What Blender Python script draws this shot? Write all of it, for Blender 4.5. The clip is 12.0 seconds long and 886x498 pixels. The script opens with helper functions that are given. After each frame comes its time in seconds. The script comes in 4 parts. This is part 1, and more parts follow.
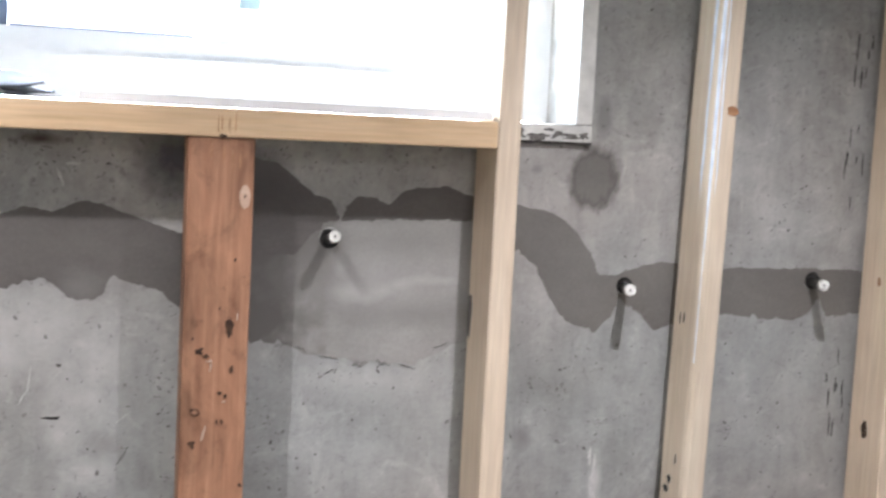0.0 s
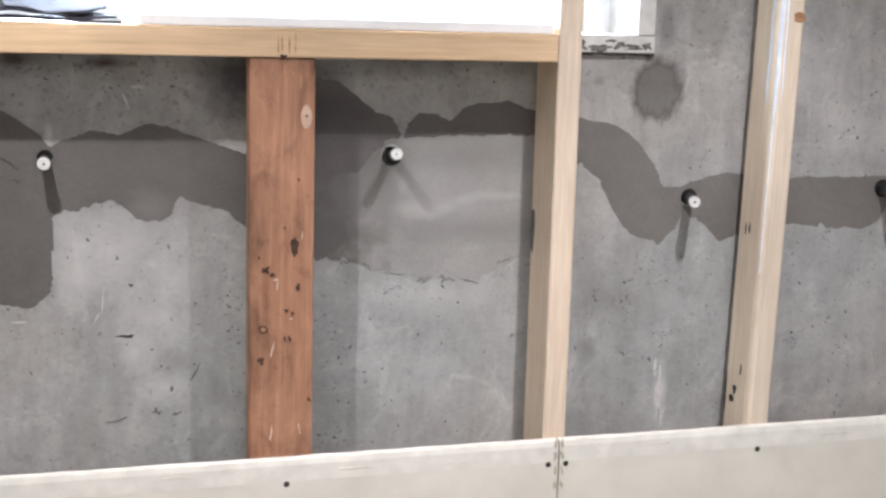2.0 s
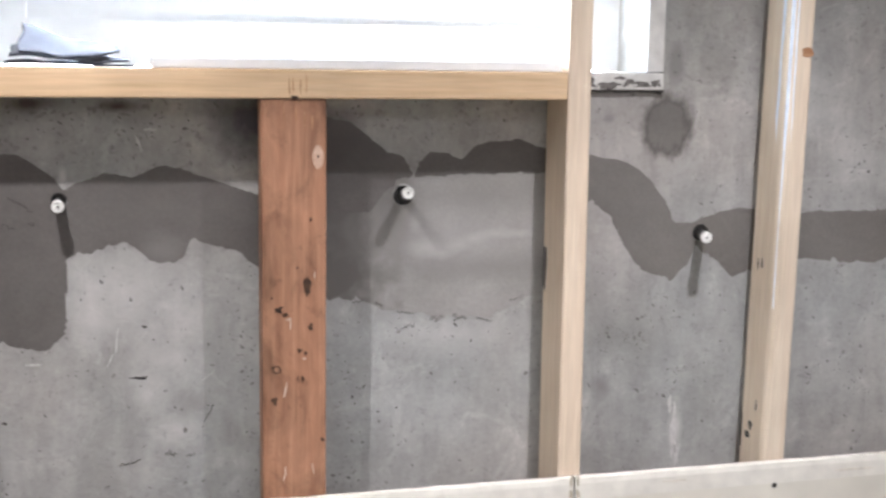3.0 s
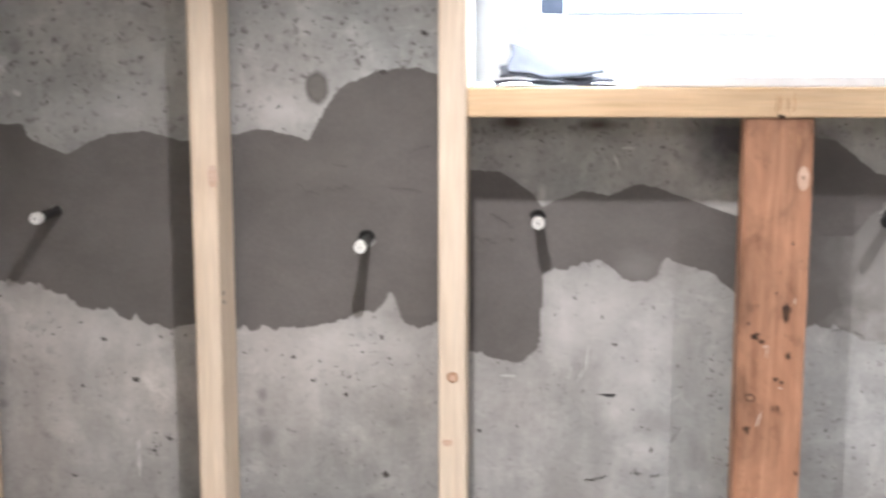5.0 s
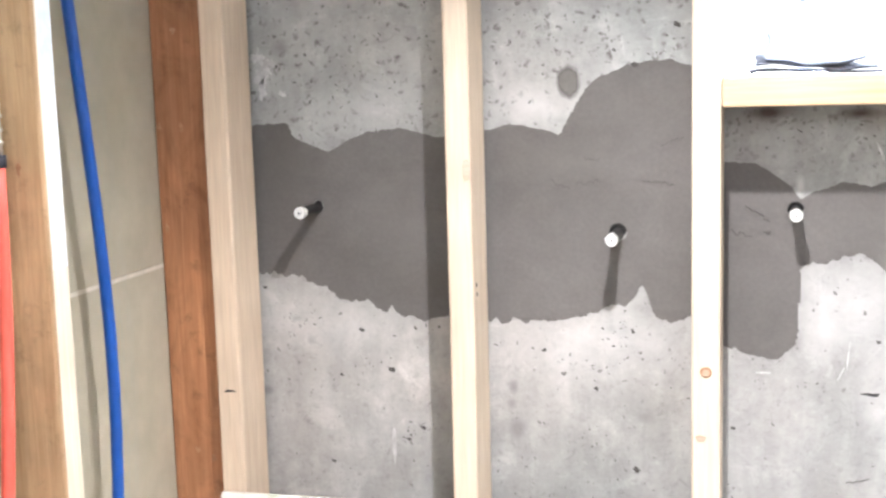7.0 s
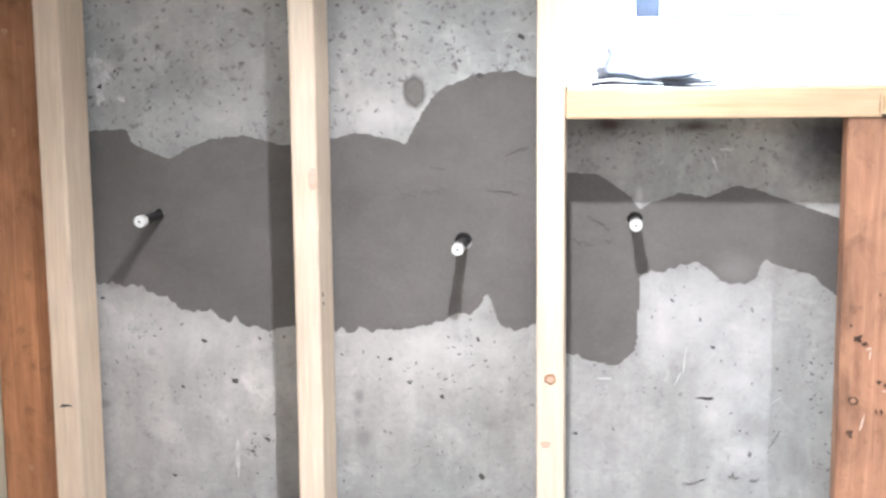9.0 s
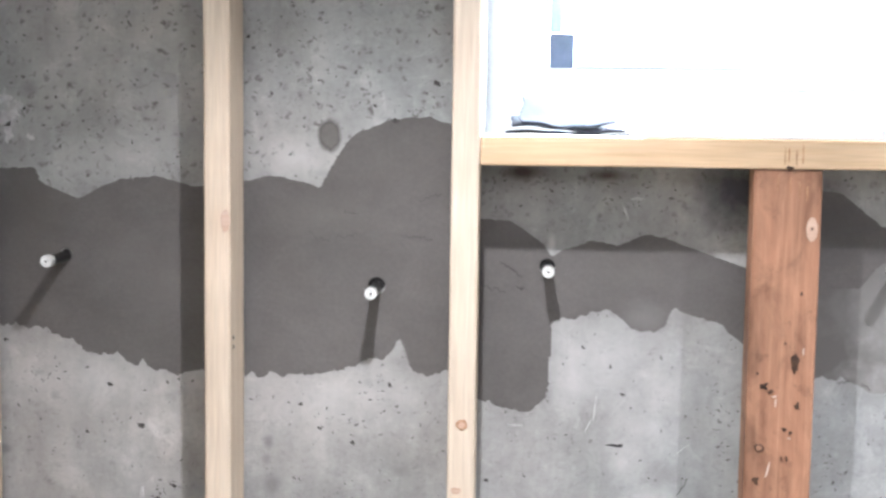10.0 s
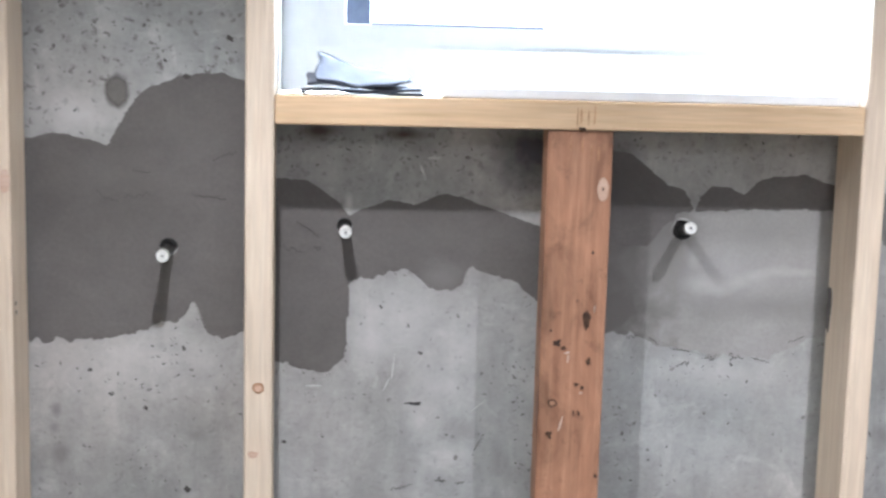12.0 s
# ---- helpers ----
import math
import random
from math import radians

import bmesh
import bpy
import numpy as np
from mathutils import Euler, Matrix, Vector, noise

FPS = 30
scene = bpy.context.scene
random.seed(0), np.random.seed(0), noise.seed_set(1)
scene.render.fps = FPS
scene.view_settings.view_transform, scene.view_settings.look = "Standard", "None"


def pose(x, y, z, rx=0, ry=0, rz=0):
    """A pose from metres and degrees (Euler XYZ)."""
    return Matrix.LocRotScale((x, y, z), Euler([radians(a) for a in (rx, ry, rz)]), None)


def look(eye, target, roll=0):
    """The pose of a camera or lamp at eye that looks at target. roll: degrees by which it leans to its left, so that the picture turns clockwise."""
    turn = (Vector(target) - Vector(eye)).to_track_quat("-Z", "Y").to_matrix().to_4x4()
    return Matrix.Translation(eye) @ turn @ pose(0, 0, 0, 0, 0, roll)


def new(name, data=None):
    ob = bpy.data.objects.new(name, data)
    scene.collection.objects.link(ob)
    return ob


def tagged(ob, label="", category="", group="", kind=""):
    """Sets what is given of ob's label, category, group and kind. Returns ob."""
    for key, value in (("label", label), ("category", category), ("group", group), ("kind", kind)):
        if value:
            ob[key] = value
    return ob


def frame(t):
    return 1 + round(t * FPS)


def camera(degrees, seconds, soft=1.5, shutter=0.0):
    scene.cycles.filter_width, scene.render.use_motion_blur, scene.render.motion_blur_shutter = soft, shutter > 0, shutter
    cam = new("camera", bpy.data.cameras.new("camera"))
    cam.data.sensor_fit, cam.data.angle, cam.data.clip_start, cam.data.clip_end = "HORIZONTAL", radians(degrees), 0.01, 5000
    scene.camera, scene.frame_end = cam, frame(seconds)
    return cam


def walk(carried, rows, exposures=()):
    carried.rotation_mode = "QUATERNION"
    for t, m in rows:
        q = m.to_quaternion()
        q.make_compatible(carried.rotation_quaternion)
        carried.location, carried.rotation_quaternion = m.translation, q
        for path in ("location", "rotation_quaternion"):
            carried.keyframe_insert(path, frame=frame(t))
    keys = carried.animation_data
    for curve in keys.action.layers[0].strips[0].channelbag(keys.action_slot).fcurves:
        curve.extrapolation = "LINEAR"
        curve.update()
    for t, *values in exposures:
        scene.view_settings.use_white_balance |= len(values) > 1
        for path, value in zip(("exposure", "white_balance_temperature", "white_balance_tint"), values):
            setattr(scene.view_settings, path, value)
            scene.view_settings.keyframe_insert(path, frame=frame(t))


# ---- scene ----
cam = camera(39.0, 12.0, 2.6, 0.4)
PATH = [
    (0, (0.182, -1.671, 1.816), (0.832, 0.209, 1.609), 2.9),
    (0.5, (0.199, -1.685, 1.842), (0.758, 0.213, 1.551), 2.4),
    (1, (0.196, -1.682, 1.807), (0.782, 0.203, 1.486), 2.3),
    (1.5, (0.209, -1.69, 1.807), (0.78, 0.201, 1.495), 2.2),
    (2, (0.193, -1.681, 1.831), (0.732, 0.211, 1.472), 1.5),
    (2.5, (0.193, -1.683, 1.815), (0.745, 0.214, 1.505), 1.4),
    (2.7, (0.194, -1.688, 1.819), (0.749, 0.21, 1.52), 1.1),
    (4.3, (0.129, -1.654, 1.866), (0.265, 0.319, 1.57), -0.2),
    (4.5, (0.101, -1.668, 1.873), (0.186, 0.301, 1.534), -0.1),
    (5, (0.118, -1.646, 1.85), (-0.016, 0.327, 1.553), -0.1),
    (5.5, (0.108, -1.655, 1.831), (-0.195, 0.307, 1.592), -0.5),
    (6, (0.091, -1.667, 1.85), (-0.318, 0.269, 1.558), -1.2),
    (6.5, (0.098, -1.666, 1.825), (-0.4, 0.252, 1.556), -1.6),
    (6.7, (0.108, -1.659, 1.831), (-0.419, 0.25, 1.555), -1.6),
    (8.5, (0.075, -1.662, 1.833), (-0.205, 0.297, 1.54), -1.1),
    (9, (0.08, -1.66, 1.834), (-0.164, 0.306, 1.561), -0.6),
    (9.5, (0.07, -1.663, 1.835), (-0.107, 0.313, 1.579), -0.3),
    (10, (0.079, -1.661, 1.82), (-0.027, 0.328, 1.634), 0.7),
    (10.5, (0.081, -1.658, 1.832), (0.038, 0.327, 1.59), 0.1),
    (11, (0.079, -1.656, 1.848), (0.109, 0.328, 1.598), 0.4),
    (11.5, (0.082, -1.655, 1.841), (0.206, 0.325, 1.581), 0.8),
    (12, (0.089, -1.642, 1.84), (0.296, 0.329, 1.571), 1.4),
]
EXPOSURES = [(0, -0.33, 6380, 12.5), (0.5, -0.45, 6480, 13.5), (1, -0.29, 6480, 13.5), (2.5, -0.27, 6420, 13.5), (4.5, -0.32, 6500, 15), (5, 0.06, 6550, 14), (5.5, 0.28, 6600, 13), (6.5, 0.94, 6430, 12),
             (8.5, 0.83, 6150, 10.8), (9.5, 0.53, 6080, 10.8), (10.5, 0.06, 6090, 11.5), (12, -0.18, 6020, 10.8)]
walk(cam, [(t, look(eye, target, roll)) for t, eye, target, roll in PATH], EXPOSURES)


# ---- light: two ceiling downlights, an added unseen fill and daylight in the window opening ----
world = bpy.data.worlds.new("world")
scene.world = world
world.use_nodes = True
sky = world.node_tree.nodes.new("ShaderNodeTexSky")
sky.sky_type, sky.sun_disc = "NISHITA", False
sky.sun_elevation, sky.sun_rotation = radians(40), radians(160)
world.node_tree.links.new(sky.outputs[0], world.node_tree.nodes["Background"].inputs[0])
world.node_tree.nodes["Background"].inputs[1].default_value = 0.12


def downlight(name, x, y, z, watts, colour, aim):
    data = bpy.data.lights.new(name, "SPOT")
    data.energy, data.color = watts, colour
    data.spot_size, data.spot_blend, data.shadow_soft_size = radians(118), 1.0, 0.018
    lamp = new(name, data)
    lamp.matrix_world = look((x, y, z), (x + aim, y + 0.12, 0))
    return lamp


downlight("downlight_lamp", 0.005, -0.583, 2.434, 80, (1.0, 0.975, 0.972), 0.05)
downlight("downlight_lamp", 0.90, -0.70, 2.50, 106, (1.0, 0.985, 1.0), 0.4)
# Unseen area fill behind the camera, added to lift the shadows.
room_fill = bpy.data.lights.new("room_fill", "AREA")
room_fill.energy, room_fill.size, room_fill.color = 43, 1.8, (1.0, 0.95, 0.965)
new("room_fill", room_fill).matrix_world = look((0.5, -2.9, 2.55), (0.5, -2.6, 0))

window_sky = bpy.data.lights.new("window_sky", "AREA")
window_sky.shape, window_sky.size, window_sky.size_y = "RECTANGLE", 0.96, 0.40
window_sky.energy, window_sky.color = 50, (0.70, 0.85, 1.0)
new("window_sky", window_sky).matrix_world = look((0.52, 0.345, 2.12), (0.52, -0.6, 1.5))


# ---- materials ----
def material(name):
    m = bpy.data.materials.new(name)
    m.use_nodes = True
    n, l = m.node_tree.nodes, m.node_tree.links
    return m, n, l, n["Principled BSDF"]


def coords(n, l, scale=(1, 1, 1), shift=0.0):
    """Object coordinates, scaled; with a shift that differs from thing to thing."""
    tc = n.new("ShaderNodeTexCoord")
    mp = n.new("ShaderNodeMapping")
    mp.inputs["Scale"].default_value = scale
    l.new(tc.outputs["Object"], mp.inputs["Vector"])
    if shift:
        info = n.new("ShaderNodeObjectInfo")
        mul = n.new("ShaderNodeMath")
        mul.operation = "MULTIPLY"
        mul.inputs[1].default_value = shift
        l.new(info.outputs["Random"], mul.inputs[0])
        cmb = n.new("ShaderNodeCombineXYZ")
        for k in range(3):
            l.new(mul.outputs[0], cmb.inputs[k])
        l.new(cmb.outputs[0], mp.inputs["Location"])
    return mp.outputs[0]


def noise_tex(n, l, vec, scale, detail=4.0, rough=0.55, distort=0.0):
    t = n.new("ShaderNodeTexNoise")
    t.inputs["Scale"].default_value = scale
    t.inputs["Detail"].default_value = detail
    t.inputs["Roughness"].default_value = rough
    t.inputs["Distortion"].default_value = distort
    l.new(vec, t.inputs["Vector"])
    return t.outputs["Fac"]


def ramp(n, l, fac, stops):
    r = n.new("ShaderNodeValToRGB")
    e = r.color_ramp.elements
    while len(e) < len(stops):
        e.new(0.5)
    for el, (p, c) in zip(e, stops):
        el.position = p
        el.color = (*c, 1) if len(c) == 3 else c
    l.new(fac, r.inputs[0])
    return r.outputs[0]


def grey(v):
    return (v, v, v)


def mix(n, l, a, b, fac, kind="MIX"):
    m = n.new("ShaderNodeMix")
    m.data_type, m.blend_type = "RGBA", kind
    for sock, v in ((m.inputs[6], a), (m.inputs[7], b)):
        if isinstance(v, tuple):
            sock.default_value = (*v, 1)
        else:
            l.new(v, sock)
    if isinstance(fac, float):
        m.inputs[0].default_value = fac
    else:
        l.new(fac, m.inputs[0])
    return m.outputs[2]


def bump(n, l, p, height, strength, distance, before=None):
    b = n.new("ShaderNodeBump")
    b.inputs["Strength"].default_value = strength
    b.inputs["Distance"].default_value = distance
    l.new(height, b.inputs["Height"])
    if before:
        l.new(before, b.inputs["Normal"])
    l.new(b.outputs[0], p.inputs["Normal"])
    return b.outputs[0]


def plain(name, colour, rough=0.6, metal=0.0, grain=60.0, amount=0.15):
    m, n, l, p = material(name)
    v = coords(n, l, shift=7.0)
    f = noise_tex(n, l, v, grain)
    dark = tuple(c * (1 - amount) for c in colour)
    lite = tuple(min(1, c * (1 + amount)) for c in colour)
    l.new(ramp(n, l, f, [(0.3, dark), (0.7, lite)]), p.inputs["Base Color"])
    p.inputs["Roughness"].default_value = rough
    p.inputs["Metallic"].default_value = metal
    bump(n, l, p, f, 0.15, 0.001)
    return m


def stains(n, l, col, vec, spots):
    """Soft marks with a shape of their own: rows of (x, z, half width, half height, softness, strength, colour)."""
    sway = n.new("ShaderNodeTexNoise")
    sway.inputs["Scale"].default_value, sway.inputs["Detail"].default_value = 38.0, 4.0
    l.new(vec, sway.inputs["Vector"])
    for x, z, rx, rz, soft, strength, colour in spots:
        sub = n.new("ShaderNodeVectorMath")
        sub.operation = "SUBTRACT"
        l.new(vec, sub.inputs[0])
        sub.inputs[1].default_value = (x, 0, z)
        mul = n.new("ShaderNodeVectorMath")
        mul.operation = "MULTIPLY"
        l.new(sub.outputs[0], mul.inputs[0])
        mul.inputs[1].default_value = (1 / rx, 0, 1 / rz)
        far = n.new("ShaderNodeVectorMath")
        far.operation = "LENGTH"
        l.new(mul.outputs[0], far.inputs[0])
        rough = n.new("ShaderNodeMath")
        rough.operation = "MULTIPLY_ADD"
        l.new(sway.outputs["Fac"], rough.inputs[0])
        rough.inputs[1].default_value = 0.9
        l.new(far.outputs["Value"], rough.inputs[2])
        half = n.new("ShaderNodeMath")
        half.operation = "MULTIPLY"
        half.inputs[1].default_value = 0.4
        l.new(rough.outputs[0], half.inputs[0])
        mask = ramp(n, l, half.outputs[0], [(0.4 * (1.45 - soft), grey(strength)), (0.4 * (1.45 + 0.3 * soft), grey(0.0))])
        col = mix(n, l, col, colour, mask)
    return col


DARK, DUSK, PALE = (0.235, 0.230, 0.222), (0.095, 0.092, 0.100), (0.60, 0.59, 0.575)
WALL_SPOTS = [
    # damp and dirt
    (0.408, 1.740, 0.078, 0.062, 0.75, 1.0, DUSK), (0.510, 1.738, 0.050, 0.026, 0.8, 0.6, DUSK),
    (0.945, 1.323, 0.019, 0.021, 0.9, 0.8, DARK), (0.305, 1.335, 0.023, 0.022, 0.8, 0.55, DARK), (1.054, 1.830, 0.015, 0.036, 0.5, 1.0, DARK),
    (-0.266, 1.368, 0.008, 0.012, 0.7, 0.9, DARK), (-0.269, 1.342, 0.007, 0.009, 0.7, 0.7, DARK), (-0.261, 1.304, 0.013, 0.019, 0.6, 0.9, DARK),
    (-0.073, 1.329, 0.015, 0.009, 0.8, 0.8, DARK), (-0.103, 1.458, 0.011, 0.010, 0.8, 0.55, DARK), (-0.121, 1.459, 0.007, 0.007, 0.7, 0.7, DARK),
    (-0.606, 1.463, 0.010, 0.005, 0.8, 0.7, DARK), (-0.582, 1.430, 0.007, 0.007, 0.8, 0.6, DARK), (-0.658, 1.348, 0.010, 0.007, 0.5, 0.9, DARK),
    (-0.611, 1.874, 0.014, 0.013, 0.8, 0.8, DARK), (-0.190, 1.760, 0.018, 0.006, 0.9, 0.5, DARK), (0.945, 1.746, 0.010, 0.008, 0.8, 0.8, DARK),
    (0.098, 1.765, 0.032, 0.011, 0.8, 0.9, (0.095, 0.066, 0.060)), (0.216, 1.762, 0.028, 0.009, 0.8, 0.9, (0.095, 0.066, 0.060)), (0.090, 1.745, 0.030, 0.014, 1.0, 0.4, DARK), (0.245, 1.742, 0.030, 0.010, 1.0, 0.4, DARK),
    # lime and laitance
    (0.215, 1.500, 0.085, 0.065, 1.0, 0.50, PALE), (0.265, 1.400, 0.050, 0.045, 1.0, 0.35, PALE), (-0.230, 1.780, 0.060, 0.030, 0.9, 0.60, PALE),
    (-0.120, 1.800, 0.050, 0.030, 0.9, 0.35, PALE), (-0.160, 1.440, 0.150, 0.050, 1.0, 0.45, PALE), (-0.520, 1.455, 0.130, 0.055, 1.0, 0.40, PALE),
    (-0.470, 1.780, 0.110, 0.035, 1.0, 0.35, PALE), (0.139, 1.664, 0.006, 0.017, 0.7, 0.6, PALE), (0.700, 1.420, 0.110, 0.030, 1.0, 0.35, PALE),
    (0.395, 1.643, 0.028, 0.008, 0.8, 0.40, PALE), (0.560, 1.768, 0.040, 0.012, 1.0, 0.35, PALE), (1.078, 1.245, 0.012, 0.045, 0.9, 0.7, PALE),
    (-0.640, 1.836, 0.022, 0.034, 0.8, 0.45, PALE),
    # handling marks and laitance in the bay under the sill
    (0.170, 1.465, 0.030, 0.050, 0.9, 0.45, PALE), (0.300, 1.460, 0.045, 0.035, 0.9, 0.40, PALE), (0.245, 1.350, 0.030, 0.030, 0.9, 0.45, PALE), (0.285, 1.292, 0.035, 0.025, 0.9, 0.40, PALE),
    (0.345, 1.405, 0.040, 0.050, 1.0, 0.25, DARK), (0.100, 1.330, 0.060, 0.040, 1.0, 0.20, DARK), (0.190, 1.295, 0.030, 0.018, 1.0, 0.25, DARK), (0.362, 1.290, 0.016, 0.022, 0.9, 0.5, DARK),
]


def concrete_material():
    m, n, l, p = material("cast_concrete")
    v = coords(n, l)
    broad = noise_tex(n, l, v, 3.2, 6, 0.6, 0.4)
    mid = noise_tex(n, l, v, 14.0, 6, 0.62)
    fine = noise_tex(n, l, v, 140.0, 3, 0.6)
    base = ramp(n, l, broad, [(0.30, (0.325, 0.318, 0.310)), (0.47, (0.385, 0.377, 0.368)), (0.60, (0.44, 0.432, 0.422)), (0.74, (0.55, 0.541, 0.53))])
    cloud = ramp(n, l, mid, [(0.3, grey(0.84)), (0.5, grey(0.97)), (0.66, grey(1.08))])
    col = mix(n, l, base, cloud, 1.0, "MULTIPLY")
    vd = coords(n, l, (1.0, 1.0, 0.22))
    drip = noise_tex(n, l, vd, 24.0, 5, 0.6, 0.6)
    col = mix(n, l, col, ramp(n, l, drip, [(0.32, grey(0.88)), (0.5, grey(0.98)), (0.68, grey(1.08))]), 1.0, "MULTIPLY")
    tint = noise_tex(n, l, v, 1.9, 3, 0.5)
    col = mix(n, l, col, ramp(n, l, tint, [(0.35, (1.02, 0.99, 0.96)), (0.65, (0.96, 1.0, 1.0))]), 1.0, "MULTIPLY")
    scuff = noise_tex(n, l, coords(n, l, (1.0, 1.0, 1.4)), 34.0, 8, 0.72, 1.6)
    col = mix(n, l, col, ramp(n, l, scuff, [(0.30, grey(0.76)), (0.42, grey(0.96)), (0.60, grey(1.0)), (0.72, grey(1.22))]), 1.0, "MULTIPLY")
    smear = noise_tex(n, l, v, 7.0, 9, 0.68, 2.6)
    col = mix(n, l, col, ramp(n, l, smear, [(0.36, grey(0.93)), (0.46, grey(1.0)), (0.56, grey(1.0)), (0.66, grey(1.2))]), 1.0, "MULTIPLY")
    grit = ramp(n, l, fine, [(0.3, grey(0.94)), (0.65, grey(1.025))])
    col = mix(n, l, col, grit, 1.0, "MULTIPLY")
    # air holes left by the formwork: small dark pits, drawn out on the slant
    vp = coords(n, l, (1.0, 1.0, 0.72))
    warp = n.new("ShaderNodeMapping")
    warp.inputs["Rotation"].default_value = (0, radians(28), 0)
    shake = n.new("ShaderNodeTexNoise")
    shake.inputs["Scale"].default_value = 90.0
    l.new(vp, shake.inputs["Vector"])
    add = n.new("ShaderNodeVectorMath")
    add.operation = "MULTIPLY_ADD"
    l.new(shake.outputs["Color"], add.inputs[0])
    add.inputs[1].default_value = (0.012, 0.012, 0.012)
    l.new(vp, add.inputs[2])
    l.new(add.outputs[0], warp.inputs["Vector"])
    pits = None
    for scale, size, gate in ((52.0, 0.10, 0.55), (95.0, 0.15, 0.56), (120.0, 0.16, 0.66)):
        vo = n.new("ShaderNodeTexVoronoi")
        vo.inputs["Scale"].default_value = scale
        l.new(warp.outputs[0], vo.inputs["Vector"])
        spot = ramp(n, l, vo.outputs["Distance"], [(size * 0.6, grey(1.0)), (size * 1.25, grey(0.0))])
        sep = n.new("ShaderNodeSeparateColor")
        l.new(vo.outputs["Color"], sep.inputs[0])
        some = ramp(n, l, sep.outputs[0], [(gate, grey(0.0)), (gate + 0.22, grey(1.0))])
        s = mix(n, l, spot, some, 1.0, "MULTIPLY")
        where = ramp(n, l, noise_tex(n, l, v, 2.4 + scale * 0.03, 2), [(0.45, grey(0.0)), (0.60, grey(1.0))])
        s = mix(n, l, s, where, 1.0, "MULTIPLY")
        pits = s if pits is None else mix(n, l, pits, s, 1.0, "ADD")
    # faint brownish smudges, thicker above the repaired seam
    vo = n.new("ShaderNodeTexVoronoi")
    vo.inputs["Scale"].default_value = 72.0
    drag = n.new("ShaderNodeTexNoise")
    drag.inputs["Scale"].default_value, drag.inputs["Detail"].default_value = 55.0, 5.0
    l.new(v, drag.inputs["Vector"])
    torn = n.new("ShaderNodeVectorMath")
    torn.operation = "MULTIPLY_ADD"
    l.new(drag.outputs["Color"], torn.inputs[0])
    torn.inputs[1].default_value = (0.045, 0.045, 0.03)
    l.new(v, torn.inputs[2])
    l.new(torn.outputs[0], vo.inputs["Vector"])
    sep = n.new("ShaderNodeSeparateColor")
    l.new(vo.outputs["Color"], sep.inputs[0])
    smudge = mix(n, l, ramp(n, l, vo.outputs["Distance"], [(0.10, grey(0.9)), (0.40, grey(0.0))]), ramp(n, l, sep.outputs[0], [(0.35, grey(0.0)), (0.6, grey(1.0))]), 1.0, "MULTIPLY")
    axes = n.new("ShaderNodeSeparateXYZ")
    l.new(v, axes.inputs[0])
    up = n.new("ShaderNodeMapRange")
    up.inputs["From Min"].default_value, up.inputs["From Max"].default_value = 1.66, 1.80
    up.inputs["To Min"].default_value, up.inputs["To Max"].default_value = 0.22, 1.0
    l.new(axes.outputs[2], up.inputs["Value"])
    smudge = mix(n, l, smudge, up.outputs[0], 1.0, "MULTIPLY")
    side = n.new("ShaderNodeMapRange")
    side.inputs["From Min"].default_value, side.inputs["From Max"].default_value = 0.35, 0.85
    side.inputs["To Min"].default_value, side.inputs["To Max"].default_value = 1.0, 0.35
    l.new(axes.outputs[0], side.inputs["Value"])
    smudge = mix(n, l, smudge, side.outputs[0], 1.0, "MULTIPLY")
    col = mix(n, l, col, (0.14, 0.132, 0.122), smudge)
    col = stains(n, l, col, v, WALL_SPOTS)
    col = mix(n, l, col, (0.10, 0.095, 0.085), pits)
    l.new(col, p.inputs["Base Color"])
    p.inputs["Roughness"].default_value = 0.88
    p.inputs["Specular IOR Level"].default_value = 0.25
    b = bump(n, l, p, mid, 0.35, 0.004)
    b = bump(n, l, p, fine, 0.15, 0.0006, b)
    inv = n.new("ShaderNodeInvert")
    l.new(pits, inv.inputs["Color"])
    bump(n, l, p, inv.outputs[0], 0.6, 0.003, b)
    return m


def mortar_material(name, dark, lite, spots=()):
    m, n, l, p = material(name)
    v = coords(n, l)
    vs = coords(n, l, (1.0, 1.0, 1.5))
    broad = noise_tex(n, l, v, 5.0, 4, 0.55)
    sweep = noise_tex(n, l, vs, 11.0, 6, 0.62, 1.8)
    fine = noise_tex(n, l, v, 170.0, 2)
    col = ramp(n, l, broad, [(0.3, dark), (0.72, lite)])
    col = mix(n, l, col, ramp(n, l, sweep, [(0.3, grey(0.93)), (0.7, grey(1.05))]), 1.0, "MULTIPLY")
    col = mix(n, l, col, ramp(n, l, fine, [(0.3, grey(0.93)), (0.7, grey(1.04))]), 1.0, "MULTIPLY")
    col = stains(n, l, col, v, spots)
    l.new(col, p.inputs["Base Color"])
    p.inputs["Roughness"].default_value = 0.8
    p.inputs["Specular IOR Level"].default_value = 0.3
    b = bump(n, l, p, sweep, 0.25, 0.003)
    bump(n, l, p, fine, 0.15, 0.0008, b)
    return m


